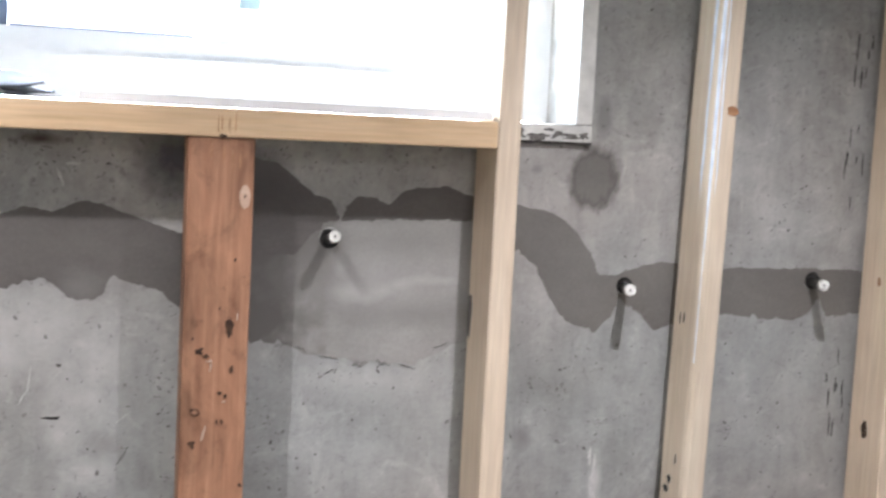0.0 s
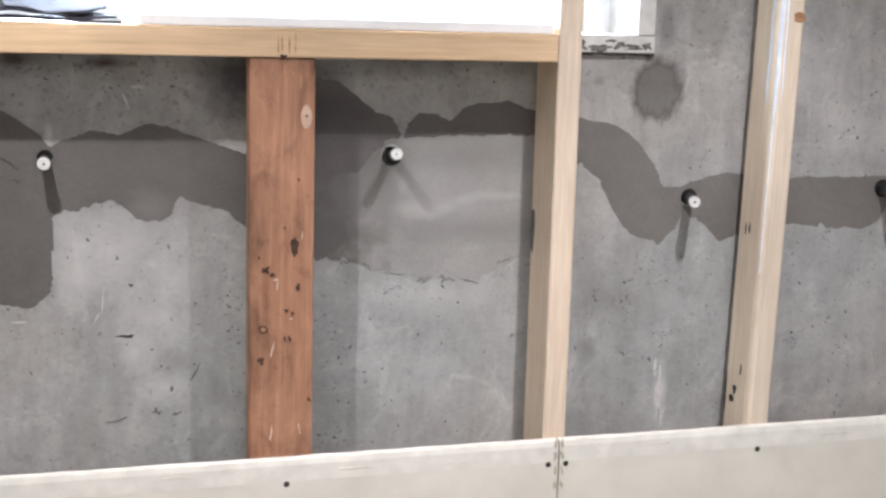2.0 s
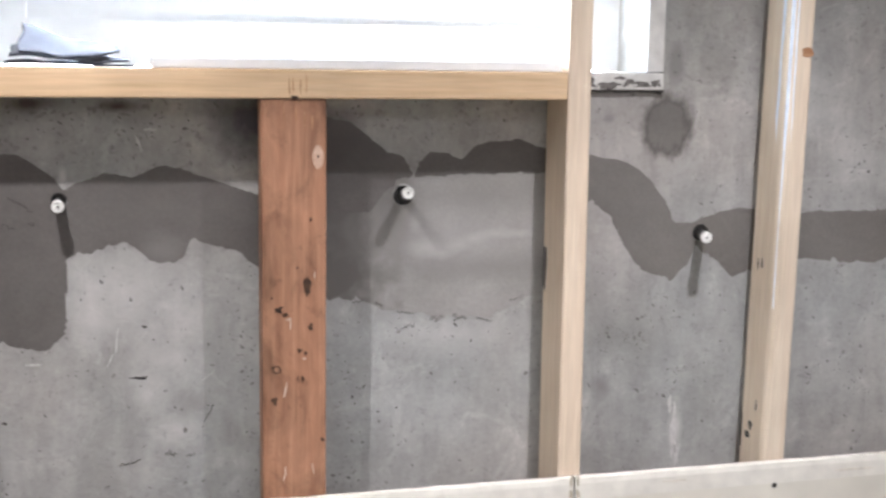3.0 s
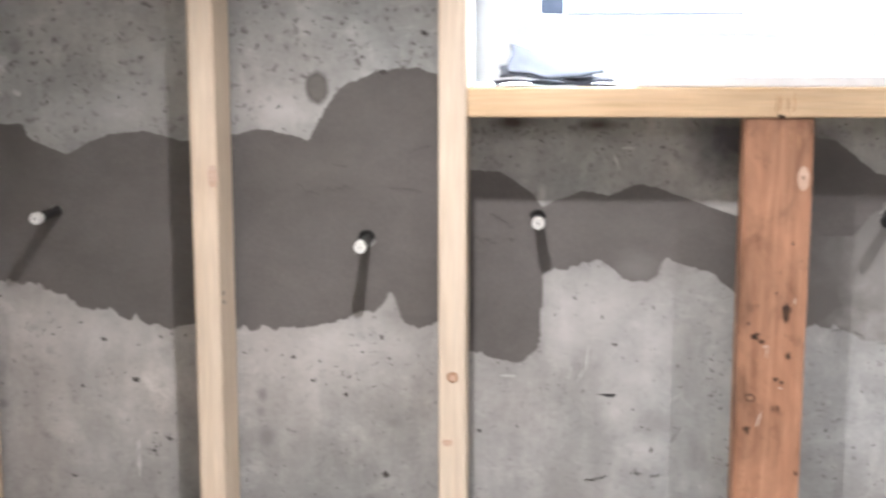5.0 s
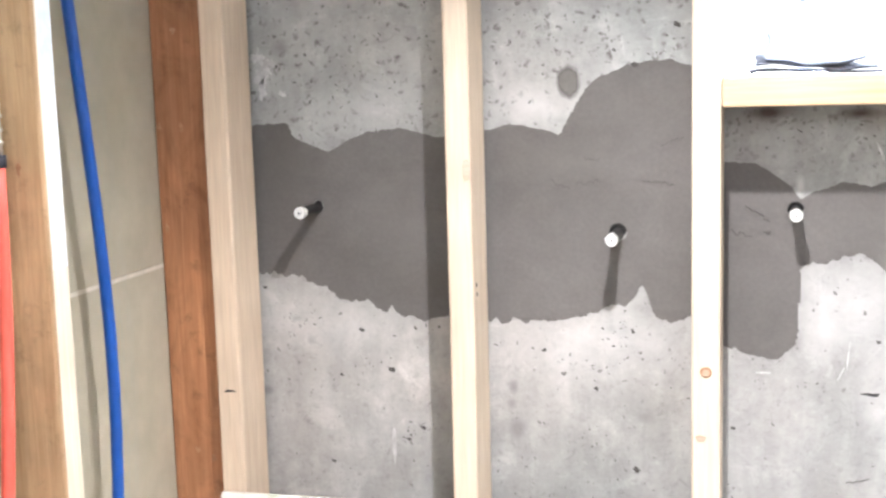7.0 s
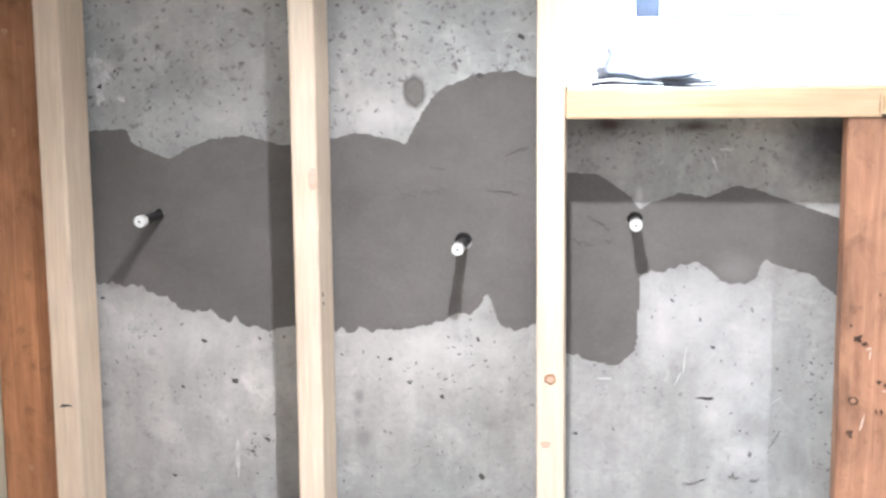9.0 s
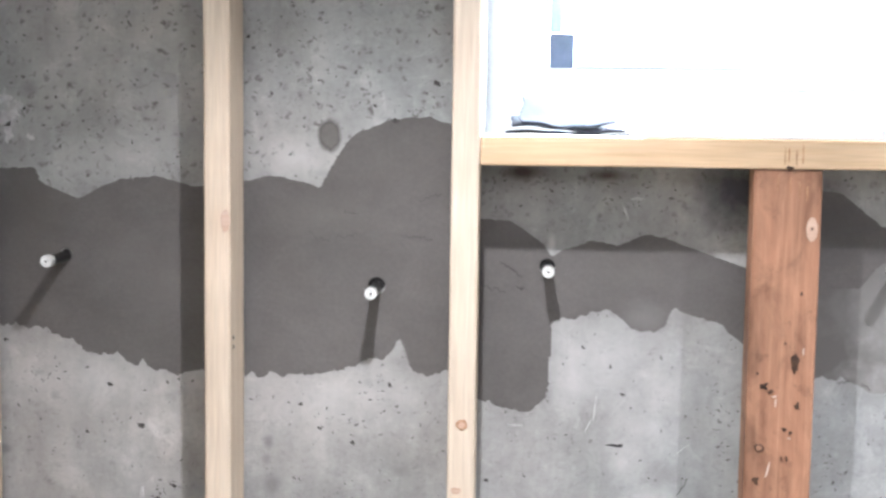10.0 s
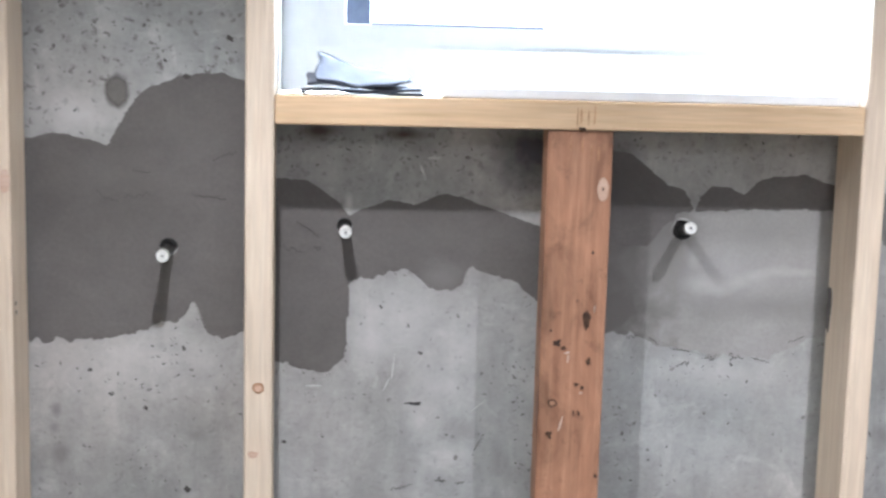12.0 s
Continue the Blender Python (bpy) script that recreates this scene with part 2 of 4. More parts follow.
def wood_material(name, dark, lite, along, rough=0.6, stain=0.0, stain_colour=(0.05, 0.03, 0.02), grime=0.0):
    """Sawn timber: grain drawn out along the board, with broad tone changes."""
    m, n, l, p = material(name)
    thin, wide = 1.0, 0.045
    sc = [thin, thin, thin]
    sc[along] = wide
    v = coords(n, l, tuple(sc), 9.0)
    vb = coords(n, l, shift=5.0)
    grain = noise_tex(n, l, v, 75.0, 5, 0.6, 1.2)
    fibre = noise_tex(n, l, v, 320.0, 2, 0.5)
    broad = noise_tex(n, l, vb, 3.5, 3)
    col = ramp(n, l, grain, [(0.28, dark), (0.5, tuple((a + b) / 2 for a, b in zip(dark, lite))), (0.66, lite)])
    col = mix(n, l, col, ramp(n, l, fibre, [(0.3, grey(0.9)), (0.7, grey(1.04))]), 1.0, "MULTIPLY")
    col = mix(n, l, col, ramp(n, l, broad, [(0.3, grey(0.86)), (0.7, grey(1.07))]), 1.0, "MULTIPLY")
    tone = n.new("ShaderNodeObjectInfo")
    col = mix(n, l, col, ramp(n, l, tone.outputs["Random"], [(0.0, (1.02, 0.97, 0.92)), (0.5, (0.98, 0.99, 0.99)), (1.0, (0.99, 1.02, 1.03))]), 1.0, "MULTIPLY")
    if grime:
        patchy = noise_tex(n, l, coords(n, l, (1.0, 1.0, 0.5), 3.0), 17.0, 6, 0.65, 0.8)
        col = mix(n, l, col, ramp(n, l, patchy, [(0.34, grey(1 - grime)), (0.5, grey(0.96)), (0.66, grey(1 + 0.4 * grime))]), 1.0, "MULTIPLY")
    if stain:
        sp = ramp(n, l, noise_tex(n, l, vb, 30.0, 5, 0.7), [(0.58, grey(0.0)), (0.70, grey(stain))])
        col = mix(n, l, col, stain_colour, sp)
    l.new(col, p.inputs["Base Color"])
    p.inputs["Roughness"].default_value = rough
    p.inputs["Specular IOR Level"].default_value = 0.3
    b = bump(n, l, p, grain, 0.2, 0.0012)
    bump(n, l, p, fibre, 0.15, 0.0006, b)
    return m


def glass_material():
    m, n, l, p = material("window_glass")
    p.inputs["Base Color"].default_value = (0.97, 0.99, 1, 1)
    p.inputs["Roughness"].default_value = 0.02
    p.inputs["Transmission Weight"].default_value = 1.0
    p.inputs["IOR"].default_value = 1.05
    return m


def glow_material(name, colour, strength):
    m, n, l, p = material(name)
    n.remove(p)
    e = n.new("ShaderNodeEmission")
    e.inputs[0].default_value = (*colour, 1)
    e.inputs[1].default_value = strength
    l.new(e.outputs[0], n["Material Output"].inputs[0])
    return m


CONCRETE = concrete_material()
MORTAR = mortar_material("dark_mortar", (0.122, 0.113, 0.107), (0.165, 0.154, 0.146), [
    (-0.620, 1.690, 0.075, 0.085, 0.5, 0.35, (0.095, 0.088, 0.080)), (-0.170, 1.700, 0.10, 0.030, 1.0, 0.3, (0.20, 0.187, 0.172)), (-0.100, 1.780, 0.07, 0.05, 1.0, 0.25, (0.20, 0.187, 0.172)),
    (0.270, 1.560, 0.035, 0.030, 0.9, 0.5, (0.23, 0.222, 0.212)), (0.530, 1.705, 0.075, 0.060, 0.8, 0.6, (0.085, 0.080, 0.080)), (-0.420, 1.600, 0.06, 0.09, 1.0, 0.25, (0.19, 0.178, 0.164)), (0.260, 1.620, 0.10, 0.03, 1.0, 0.25, (0.20, 0.19, 0.178))])
MORTAR_DAB = mortar_material("thin_mortar_dab", (0.160, 0.150, 0.138), (0.210, 0.199, 0.184))
MORTAR_DRY = mortar_material("dry_mortar", (0.27, 0.263, 0.252), (0.37, 0.361, 0.348), [
    (0.470, 1.560, 0.150, 0.200, 0.45, 1.0, (0.145, 0.137, 0.128)), (0.745, 1.522, 0.130, 0.024, 0.9, 0.6, (0.20, 0.194, 0.185)), (0.75, 1.632, 0.10, 0.028, 0.9, 0.45, (0.22, 0.214, 0.205)),
    (0.605, 1.600, 0.045, 0.075, 0.8, 0.85, (0.17, 0.162, 0.153)), (0.700, 1.570, 0.150, 0.050, 1.0, 0.35, (0.47, 0.46, 0.45)), (0.655, 1.553, 0.030, 0.014, 1.0, 0.5, (0.50, 0.49, 0.48)), (0.682, 1.546, 0.022, 0.012, 1.0, 0.5, (0.50, 0.49, 0.48)), (0.706, 1.556, 0.020, 0.009, 1.0, 0.5, (0.50, 0.49, 0.48)),
    (0.730, 1.565, 0.022, 0.008, 1.0, 0.5, (0.50, 0.49, 0.48)), (0.765, 1.572, 0.030, 0.008, 1.0, 0.5, (0.50, 0.49, 0.48)), (0.802, 1.571, 0.022, 0.007, 1.0, 0.5, (0.50, 0.49, 0.48)), (0.640, 1.590, 0.010, 0.016, 0.8, 0.4, (0.45, 0.44, 0.43))])
PINE = wood_material("pale_pine", (0.66, 0.53, 0.405), (0.76, 0.645, 0.515), 2)
PINE_SILL = wood_material("warm_pine", (0.62, 0.435, 0.262), (0.72, 0.535, 0.35), 0)
OLD_WOOD = wood_material("aged_brown_wood", (0.31, 0.155, 0.095), (0.44, 0.245, 0.158), 2, 0.55, 0.45, grime=0.42)
RED_WOOD = wood_material("reddish_wood", (0.37, 0.155, 0.072), (0.50, 0.235, 0.118), 2, 0.55, 0.35, grime=0.3)
OLD_EDGE = wood_material("tan_wood", (0.40, 0.245, 0.13), (0.53, 0.35, 0.20), 2, 0.6, 0.3, grime=0.2)
KNOT = wood_material("pine_knot", (0.33, 0.16, 0.08), (0.50, 0.28, 0.16), 0, 0.5)
KNOT_PALE = wood_material("pale_knot", (0.55, 0.36, 0.26), (0.68, 0.50, 0.40), 0, 0.5)
KNOT_DARK = wood_material("dark_knot", (0.035, 0.02, 0.015), (0.09, 0.05, 0.03), 0, 0.5)
CRACK = plain("crack_dirt", (0.075, 0.07, 0.064), 0.9)
INK = plain("black_ink", (0.02, 0.02, 0.02), 0.6)
RESIN = plain("pale_resin_smear", (0.56, 0.43, 0.35), 0.45)
PLASTER_FACE = plain("drywall_face_paper", (0.68, 0.655, 0.575), 0.85, 0, 12.0, 0.07)
PLASTER_EDGE = plain("drywall_white_edge", (0.70, 0.68, 0.615), 0.85, 0, 30.0, 0.10)
PAPER_BACK = plain("drywall_back_paper", (0.46, 0.42, 0.325), 0.9, 0, 18.0, 0.08)
JOINT_TAPE = plain("pale_joint_paper", (0.66, 0.62, 0.54), 0.9)
SCREW = plain("dark_screw", (0.06, 0.055, 0.05), 0.45, 0.6)
WHITE_PLASTIC = plain("white_plastic", (0.82, 0.82, 0.80), 0.35, 0, 90.0, 0.04)
VINYL = plain("white_vinyl", (0.86, 0.88, 0.90), 0.4, 0, 30.0, 0.04)
PAINTED_BUCK = plain("dirty_white_paint", (0.66, 0.65, 0.62), 0.7, 0, 22.0, 0.22)
MOULD = plain("dark_mould", (0.15, 0.14, 0.13), 0.9, 0, 160.0, 0.6)
CAULK = plain("dirty_foam_caulk", (0.085, 0.08, 0.075), 0.9, 0, 60.0, 0.5)
BLACK_HOLE = plain("hole_shade_black", (0.012, 0.011, 0.010), 0.5)
BLACK_RUBBER = plain("black_rubber", (0.018, 0.017, 0.017), 0.45, 0, 80.0, 0.2)
BLUE_PIPE = plain("blue_tube_plastic", (0.009, 0.080, 0.36), 0.35, 0, 60.0, 0.06)
RED_PIPE = plain("red_tube_plastic", (0.66, 0.10, 0.07), 0.35, 0, 60.0, 0.06)
STEEL = plain("bright_steel", (0.75, 0.74, 0.71), 0.3, 0.9)
BLACK_RING = plain("black_ring", (0.02, 0.02, 0.03), 0.4)
CLOTH = plain("grey_white_cloth", (0.095, 0.10, 0.125), 0.9, 0, 25.0, 0.2)
CLOTH_DARK = plain("dark_hem", (0.03, 0.035, 0.05), 0.9)
LATCH = plain("blue_grey_plastic", (0.16, 0.20, 0.30), 0.5)
PALE_BLUE = plain("pale_blue_seal", (0.62, 0.80, 0.86), 0.5)
LIME = plain("lime_bloom", (0.52, 0.515, 0.505), 0.9, 0, 90.0, 0.2)
WALL_PAINT = plain("wall_paint", (0.60, 0.59, 0.57), 0.9, 0, 8.0, 0.06)
FLOOR_CONC = plain("floor_concrete", (0.30, 0.29, 0.27), 0.85, 0, 6.0, 0.2)
BLUISH_WHITE = plain("bluish_white_gloss", (0.72, 0.78, 0.90), 0.3, 0, 40.0, 0.15)
PIT, pit_n, pit_l, pit_p = material("pit_shadow_dirt")
pit_geo = pit_n.new("ShaderNodeNewGeometry")
pit_l.new(ramp(pit_n, pit_l, pit_geo.outputs["Random Per Island"], [(0.0, (0.07, 0.066, 0.06)), (1.0, (0.27, 0.262, 0.25))]), pit_p.inputs["Base Color"])
pit_p.inputs["Roughness"].default_value = 0.9
GLASS = glass_material()
DAYLIGHT = glow_material("overcast_daylight", (0.84, 0.92, 1.0), 60.0)


# ---- mesh helpers ----
def mesh_of(name, bm, mat, smooth=False):
    me = bpy.data.meshes.new(name)
    bm.normal_update()
    bm.to_mesh(me)
    bm.free()
    me.materials.append(mat)
    if smooth:
        me.polygons.foreach_set("use_smooth", [True] * len(me.polygons))
    return me


def thing(name, bm, mat, at=(0, 0, 0), label="", category="", group="", kind="", smooth=False):
    ob = new(name, mesh_of(name, bm, mat, smooth))
    ob.location = at
    return tagged(ob, label, category, group, kind)


def part(name, bm, mat, parent, label="", at=(0, 0, 0), smooth=False):
    ob = new(name, mesh_of(name, bm, mat, smooth))
    ob.parent = parent
    ob.location = at
    return tagged(ob, label)


def holder(name, at, label, category, group="", kind=""):
    ob = new(name)
    ob.location = at
    ob.empty_display_size = 0.05
    return tagged(ob, label, category, group, kind)


def box(bm, x0, x1, y0, y1, z0, z1):
    v = [bm.verts.new(c) for c in ((x0, y0, z0), (x1, y0, z0), (x1, y1, z0), (x0, y1, z0),
                                   (x0, y0, z1), (x1, y0, z1), (x1, y1, z1), (x0, y1, z1))]
    for f in ((3, 2, 1, 0), (4, 5, 6, 7), (0, 1, 5, 4), (1, 2, 6, 5), (2, 3, 7, 6), (3, 0, 4, 7)):
        bm.faces.new([v[i] for i in f])
    return v


def boxed(x0, x1, y0, y1, z0, z1, edge=0.0):
    bm = bmesh.new()
    box(bm, x0, x1, y0, y1, z0, z1)
    if edge:
        bmesh.ops.bevel(bm, geom=bm.edges[:], offset=edge, segments=2, affect="EDGES", profile=0.6)
    return bm


def board(w, d, length, seed, arris=0.0035, wave=0.0012, wane=0.0):
    """A sawn board standing on the origin's plane: w in x, d in y, length in z, with eased corners and slight waver."""
    bm = bmesh.new()
    n = max(6, int(length / 0.07))
    a = arris
    ring = [(a, 0), (w - a, 0), (w - a * 0.3, a * 0.3), (w, a), (w, d - a), (w - a, d), (a, d), (0, d - a), (0, a), (a * 0.3, a * 0.3)]
    if wane:
        ring[9], ring[8], ring[0] = (wane * 0.40, wane * 0.5), (0, wane * 1.5), (wane, 0)
    rows = []
    for i in range(n + 1):
        z = length * i / n
        dx = wave * noise.noise((seed * 3.1, 0.0, z * 2.3)) + 0.4 * wave * noise.noise((seed, 5.0, z * 11))
        dy = 0.6 * wave * noise.noise((seed * 1.7, 9.0, z * 2.9))
        rows.append([bm.verts.new((x + dx, y + dy, z)) for x, y in ring])
    k = len(ring)
    for r, q in zip(rows, rows[1:]):
        for j in range(k):
            bm.faces.new((r[j], r[(j + 1) % k], q[(j + 1) % k], q[j]))
    bm.faces.new(rows[0][::-1])
    bm.faces.new(rows[-1])
    return bm


def blot(cx, cz, rx, rz, y, seed, rough=0.25, thick=0.0006, n=22, lean=0.0):
    """A thin uneven spot on a face that looks along -y."""
    bm = bmesh.new()
    outer, top = [], []
    for i in range(n):
        a = 2 * math.pi * i / n
        r = 1 + rough * noise.noise((math.cos(a) * 1.6 + seed, math.sin(a) * 1.6, seed * 0.7)) * 1.6
        x, z = rx * r * math.cos(a), rz * r * math.sin(a)
        x += lean * z
        outer.append(bm.verts.new((cx + x, y, cz + z)))
        top.append(bm.verts.new((cx + x * 0.9, y - thick, cz + z * 0.9)))
    for i in range(n):
        j = (i + 1) % n
        bm.faces.new((outer[j], outer[i], top[i], top[j]))
    bm.faces.new(top[::-1])
    bmesh.ops.recalc_face_normals(bm, faces=bm.faces[:])
    return bm


def lathe(profile, n=24):
    """A turned body about the y axis from rows of (radius, y)."""
    bm = bmesh.new()
    rows = []
    for r, y in profile:
        rows.append([bm.verts.new((r * math.cos(2 * math.pi * i / n), y, r * math.sin(2 * math.pi * i / n))) for i in range(n)])
    for a, b in zip(rows, rows[1:]):
        for i in range(n):
            j = (i + 1) % n
            bm.faces.new((a[i], a[j], b[j], b[i]))
    bm.faces.new(rows[0])
    bm.faces.new(rows[-1][::-1])
    bmesh.ops.recalc_face_normals(bm, faces=bm.faces[:])
    return bm


def tube(points, radius, n=14):
    bm = bmesh.new()
    rows = []
    for i, p in enumerate(points):
        p = Vector(p)
        d = (Vector(points[min(i + 1, len(points) - 1)]) - Vector(points[max(i - 1, 0)])).normalized()
        u = d.cross(Vector((0, 1, 0.01))).normalized()
        w = d.cross(u)
        rows.append([bm.verts.new(p + radius * (math.cos(2 * math.pi * k / n) * u + math.sin(2 * math.pi * k / n) * w)) for k in range(n)])
    for a, b in zip(rows, rows[1:]):
        for k in range(n):
            bm.faces.new((a[k], a[(k + 1) % n], b[(k + 1) % n], b[k]))
    bm.faces.new(rows[0])
    bm.faces.new(rows[-1])
    bmesh.ops.recalc_face_normals(bm, faces=bm.faces[:])
    return bm


# ---- the plan ----
WALL_Y = 0.11          # inner face of the concrete wall
STUD_D = 0.089
CEIL = 2.62
PANEL_TOP = 1.22
SILL_Z = 1.777
WIN_X0, WIN_X1, WIN_Z0, WIN_Z1 = 0.012, 1.028, 1.789, 2.34
PORTS = [(-0.562, 1.635), (-0.110, 1.598), (0.133, 1.630), (0.621, 1.632), (1.107, 1.563), (1.460, 1.573)]
BORES = [0.0095, 0.0130, 0.0115, 0.0165, 0.0145, 0.0155]
TIPS = [(-0.562, 0.031, 1.635), (-0.110, 0.033, 1.598), (0.133, 0.055, 1.630), (0.612, 0.042, 1.643), (1.078, 0.032, 1.569), (1.428, 0.032, 1.578)]


def bored_wall():
    """The cast wall, with the window's opening and the bored holes cut through its face."""
    bm = boxed(-1.0, 3.2, 0, 0.24, -0.05, CEIL + 0.05)
    wall = new("wall_north", mesh_of("wall_north", bm, CONCRETE))
    wall.location = (0, WALL_Y, 0)
    cut = bmesh.new()
    box(cut, WIN_X0, WIN_X1, -0.1, 0.5, WIN_Z0, WIN_Z1)
    for k, (x, z) in enumerate(PORTS):
        n = 18
        rr = BORES[k]
        up = (0.0, 0.006, 0.003, -0.001, 0.003, 0.003)[k]
        front, back = [], []
        for i in range(n):
            a = 2 * math.pi * i / n
            r = rr * (1 + 0.22 * noise.noise((math.cos(a) * 1.4 + 7 * k, math.sin(a) * 1.4, k)))
            front.append(cut.verts.new((x + r * math.cos(a), -0.02, z + up + r * math.sin(a))))
            back.append(cut.verts.new((x + r * 0.9 * math.cos(a), 0.07, z + up + r * 0.9 * math.sin(a))))
        for i in range(n):
            j = (i + 1) % n
            cut.faces.new((front[i], front[j], back[j], back[i]))
        cut.faces.new(front[::-1])
        cut.faces.new(back)
    bmesh.ops.recalc_face_normals(cut, faces=cut.faces[:])
    cutter = new("cutter", mesh_of("cutter", cut, CONCRETE))
    cutter.location = (0, WALL_Y, 0)
    mod = wall.modifiers.new("openings", "BOOLEAN")
    mod.operation, mod.object, mod.solver = "DIFFERENCE", cutter, "EXACT"
    bpy.context.view_layer.update()
    dg = bpy.context.evaluated_depsgraph_get()
    done = bpy.data.meshes.new_from_object(wall.evaluated_get(dg))
    wall.modifiers.clear()
    wall.data = done
    bpy.data.objects.remove(cutter)
    return tagged(wall, "grey cast concrete basement wall with air holes and stains", "wall", kind="structure")


wall = bored_wall()
thing("floor", boxed(-1.0, 3.2, -3.9, 0.11, -0.1, 0), FLOOR_CONC, label="grey concrete basement floor", category="floor", kind="structure")
thing("ceiling", boxed(-1.0, 3.2, -3.9, 0.11, CEIL, CEIL + 0.1), WALL_PAINT, label="plain pale basement ceiling", category="ceiling", kind="structure")
thing("wall_south", boxed(-1.0, 3.2, -4.0, -3.9, 0, CEIL), WALL_PAINT, label="plain pale wall behind", category="wall", kind="structure")
thing("wall_east", boxed(3.1, 3.2, -3.9, 0.11, 0, CEIL), WALL_PAINT, label="plain pale side wall", category="wall", kind="structure")
thing("wall_west", boxed(-1.0, -0.90, -3.9, 0.11, 0, CEIL), WALL_PAINT, label="plain pale wall beyond the partition", category="wall", kind="structure")


# ---- stud wall in front of the concrete ----
def stud(x, w, seed, mat=PINE, label="pale pine wall stud standing before concrete", wane=0.0, lean=0.0, depth=STUD_D):
    """A stud whose edge stands at x where the drywall ends; lean is its slant from plumb."""
    ob = thing("wall_stud", board(w, depth, CEIL, seed, wane=wane), mat, (x - PANEL_TOP * lean, 0, 0), label, "stud", "studs of the framed wall")
    ob.rotation_euler.y = lean
    return ob


stud_1 = stud(-0.691, 0.038, 1.3)
stud_2 = stud(-0.3335, 0.036, 2.1)
stud_3 = stud(0.0, 0.038, 3.7)
stud_4 = stud(0.835, 0.036, 4.4)
stud_5 = stud(1.174, 0.038, 5.2, wane=0.007, lean=0.018, depth=0.076)
stud_6 = stud(1.541, 0.038, 6.6)

sill = thing("sill_plate", boxed(0, 0.796, 0, STUD_D, 0, 0.039, 0.003), PINE_SILL, (0.0385, 0, SILL_Z),
             "orange-toned pine sill plate laid flat under the window", "sill plate")
cripple = thing("cripple_stud", board(0.089, 0.038, SILL_Z - 0.001, 8.2, arris=0.003), OLD_WOOD, (0.3985, 0.004, 0),
                "aged reddish-brown board with nail holes under the sill", "stud")


def panel(x0, x1, label):
    """A drywall sheet on the studs, its long edge tapered and white."""
    body = bmesh.new()
    box(body, x0, x1, -0.0127, 0, 0.012, PANEL_TOP - 0.034)
    sheet = thing("drywall_panel", body, PLASTER_FACE, (0, -0.0006, 0), label, "drywall", "drywall panels on the lower studs")
    e = bmesh.new()
    n = max(4, int((x1 - x0) / 0.02))
    rows = []
    for i in range(n + 1):
        x = x0 + (x1 - x0) * i / n
        j = 0.0009 * noise.noise((x * 30, 2.0, 0.0)) + 0.0007 * noise.noise((x * 90, 7.0, 0.0))
        zt = PANEL_TOP + j
        rows.append([e.verts.new(c) for c in ((x, -0.0130, PANEL_TOP - 0.0338), (x, -0.0122, PANEL_TOP - 0.010), (x, -0.0105, zt - 0.002),
                                              (x, -0.0085, zt), (x, -0.0002, zt), (x, -0.0002, PANEL_TOP - 0.0338))])
    for a, b in zip(rows, rows[1:]):
        for k in range(6):
            e.faces.new((a[k], b[k], b[(k + 1) % 6], a[(k + 1) % 6]))
    e.faces.new(rows[0])
    e.faces.new(rows[-1][::-1])
    bmesh.ops.recalc_face_normals(e, faces=e.faces[:])
    part("tapered_edge", e, PLASTER_EDGE, sheet, "whiter tapered drywall edge with ragged paper")
    return sheet


panel_1 = panel(-0.689, 0.8555, "pale drywall panel screwed over the lower studs")
panel_2 = panel(0.8580, 2.4, "pale drywall panel butted beside the other sheet")
for sheet, xs in ((panel_1, (0.448, 0.840, 0.018, -0.33)), (panel_2, (0.868, 1.189, 1.57))):
    for x in xs:
        part("screw", lathe([(0.0042, 0.0), (0.0042, -0.0006), (0.0035, -0.0008), (0.0015, -0.0003)], 14), SCREW, sheet, "", (x, -0.0129, 1.183))


for sheet, x, lean in ((panel_1, 0.8515, 0.1), (panel_2, 0.8620, -0.1)):
    for k, z in enumerate((1.215, 1.196, 1.172, 1.150)):
        part("torn_paper", blot(x, z, 0.0022, 0.007, -0.0131, k * 3.7 + lean, 0.6, 0.0005, 14, lean), PAPER_BACK, sheet)
for sheet, xs in ((panel_1, (0.30, 0.55, 0.70)), (panel_2, (1.02, 1.33, 1.47))):
    for k, x in enumerate(xs):
        part("scuff", blot(x, 1.203 - 0.004 * k, 0.020 + 0.006 * k, 0.0016, -0.0126, k * 5.1 + x, 0.6, 0.0003, 20), JOINT_TAPE, sheet)


# ---- repair mortar smeared over the bored seam ----
def arcs(lobes):
    return lambda x: max(p - k * (x - c) ** 2 - q * (x - c) ** 4 for c, p, k, q in lobes)


def line(pts):
    xs, zs = [p[0] for p in pts], [p[1] for p in pts]
    return lambda x: float(np.interp(x, xs, zs))


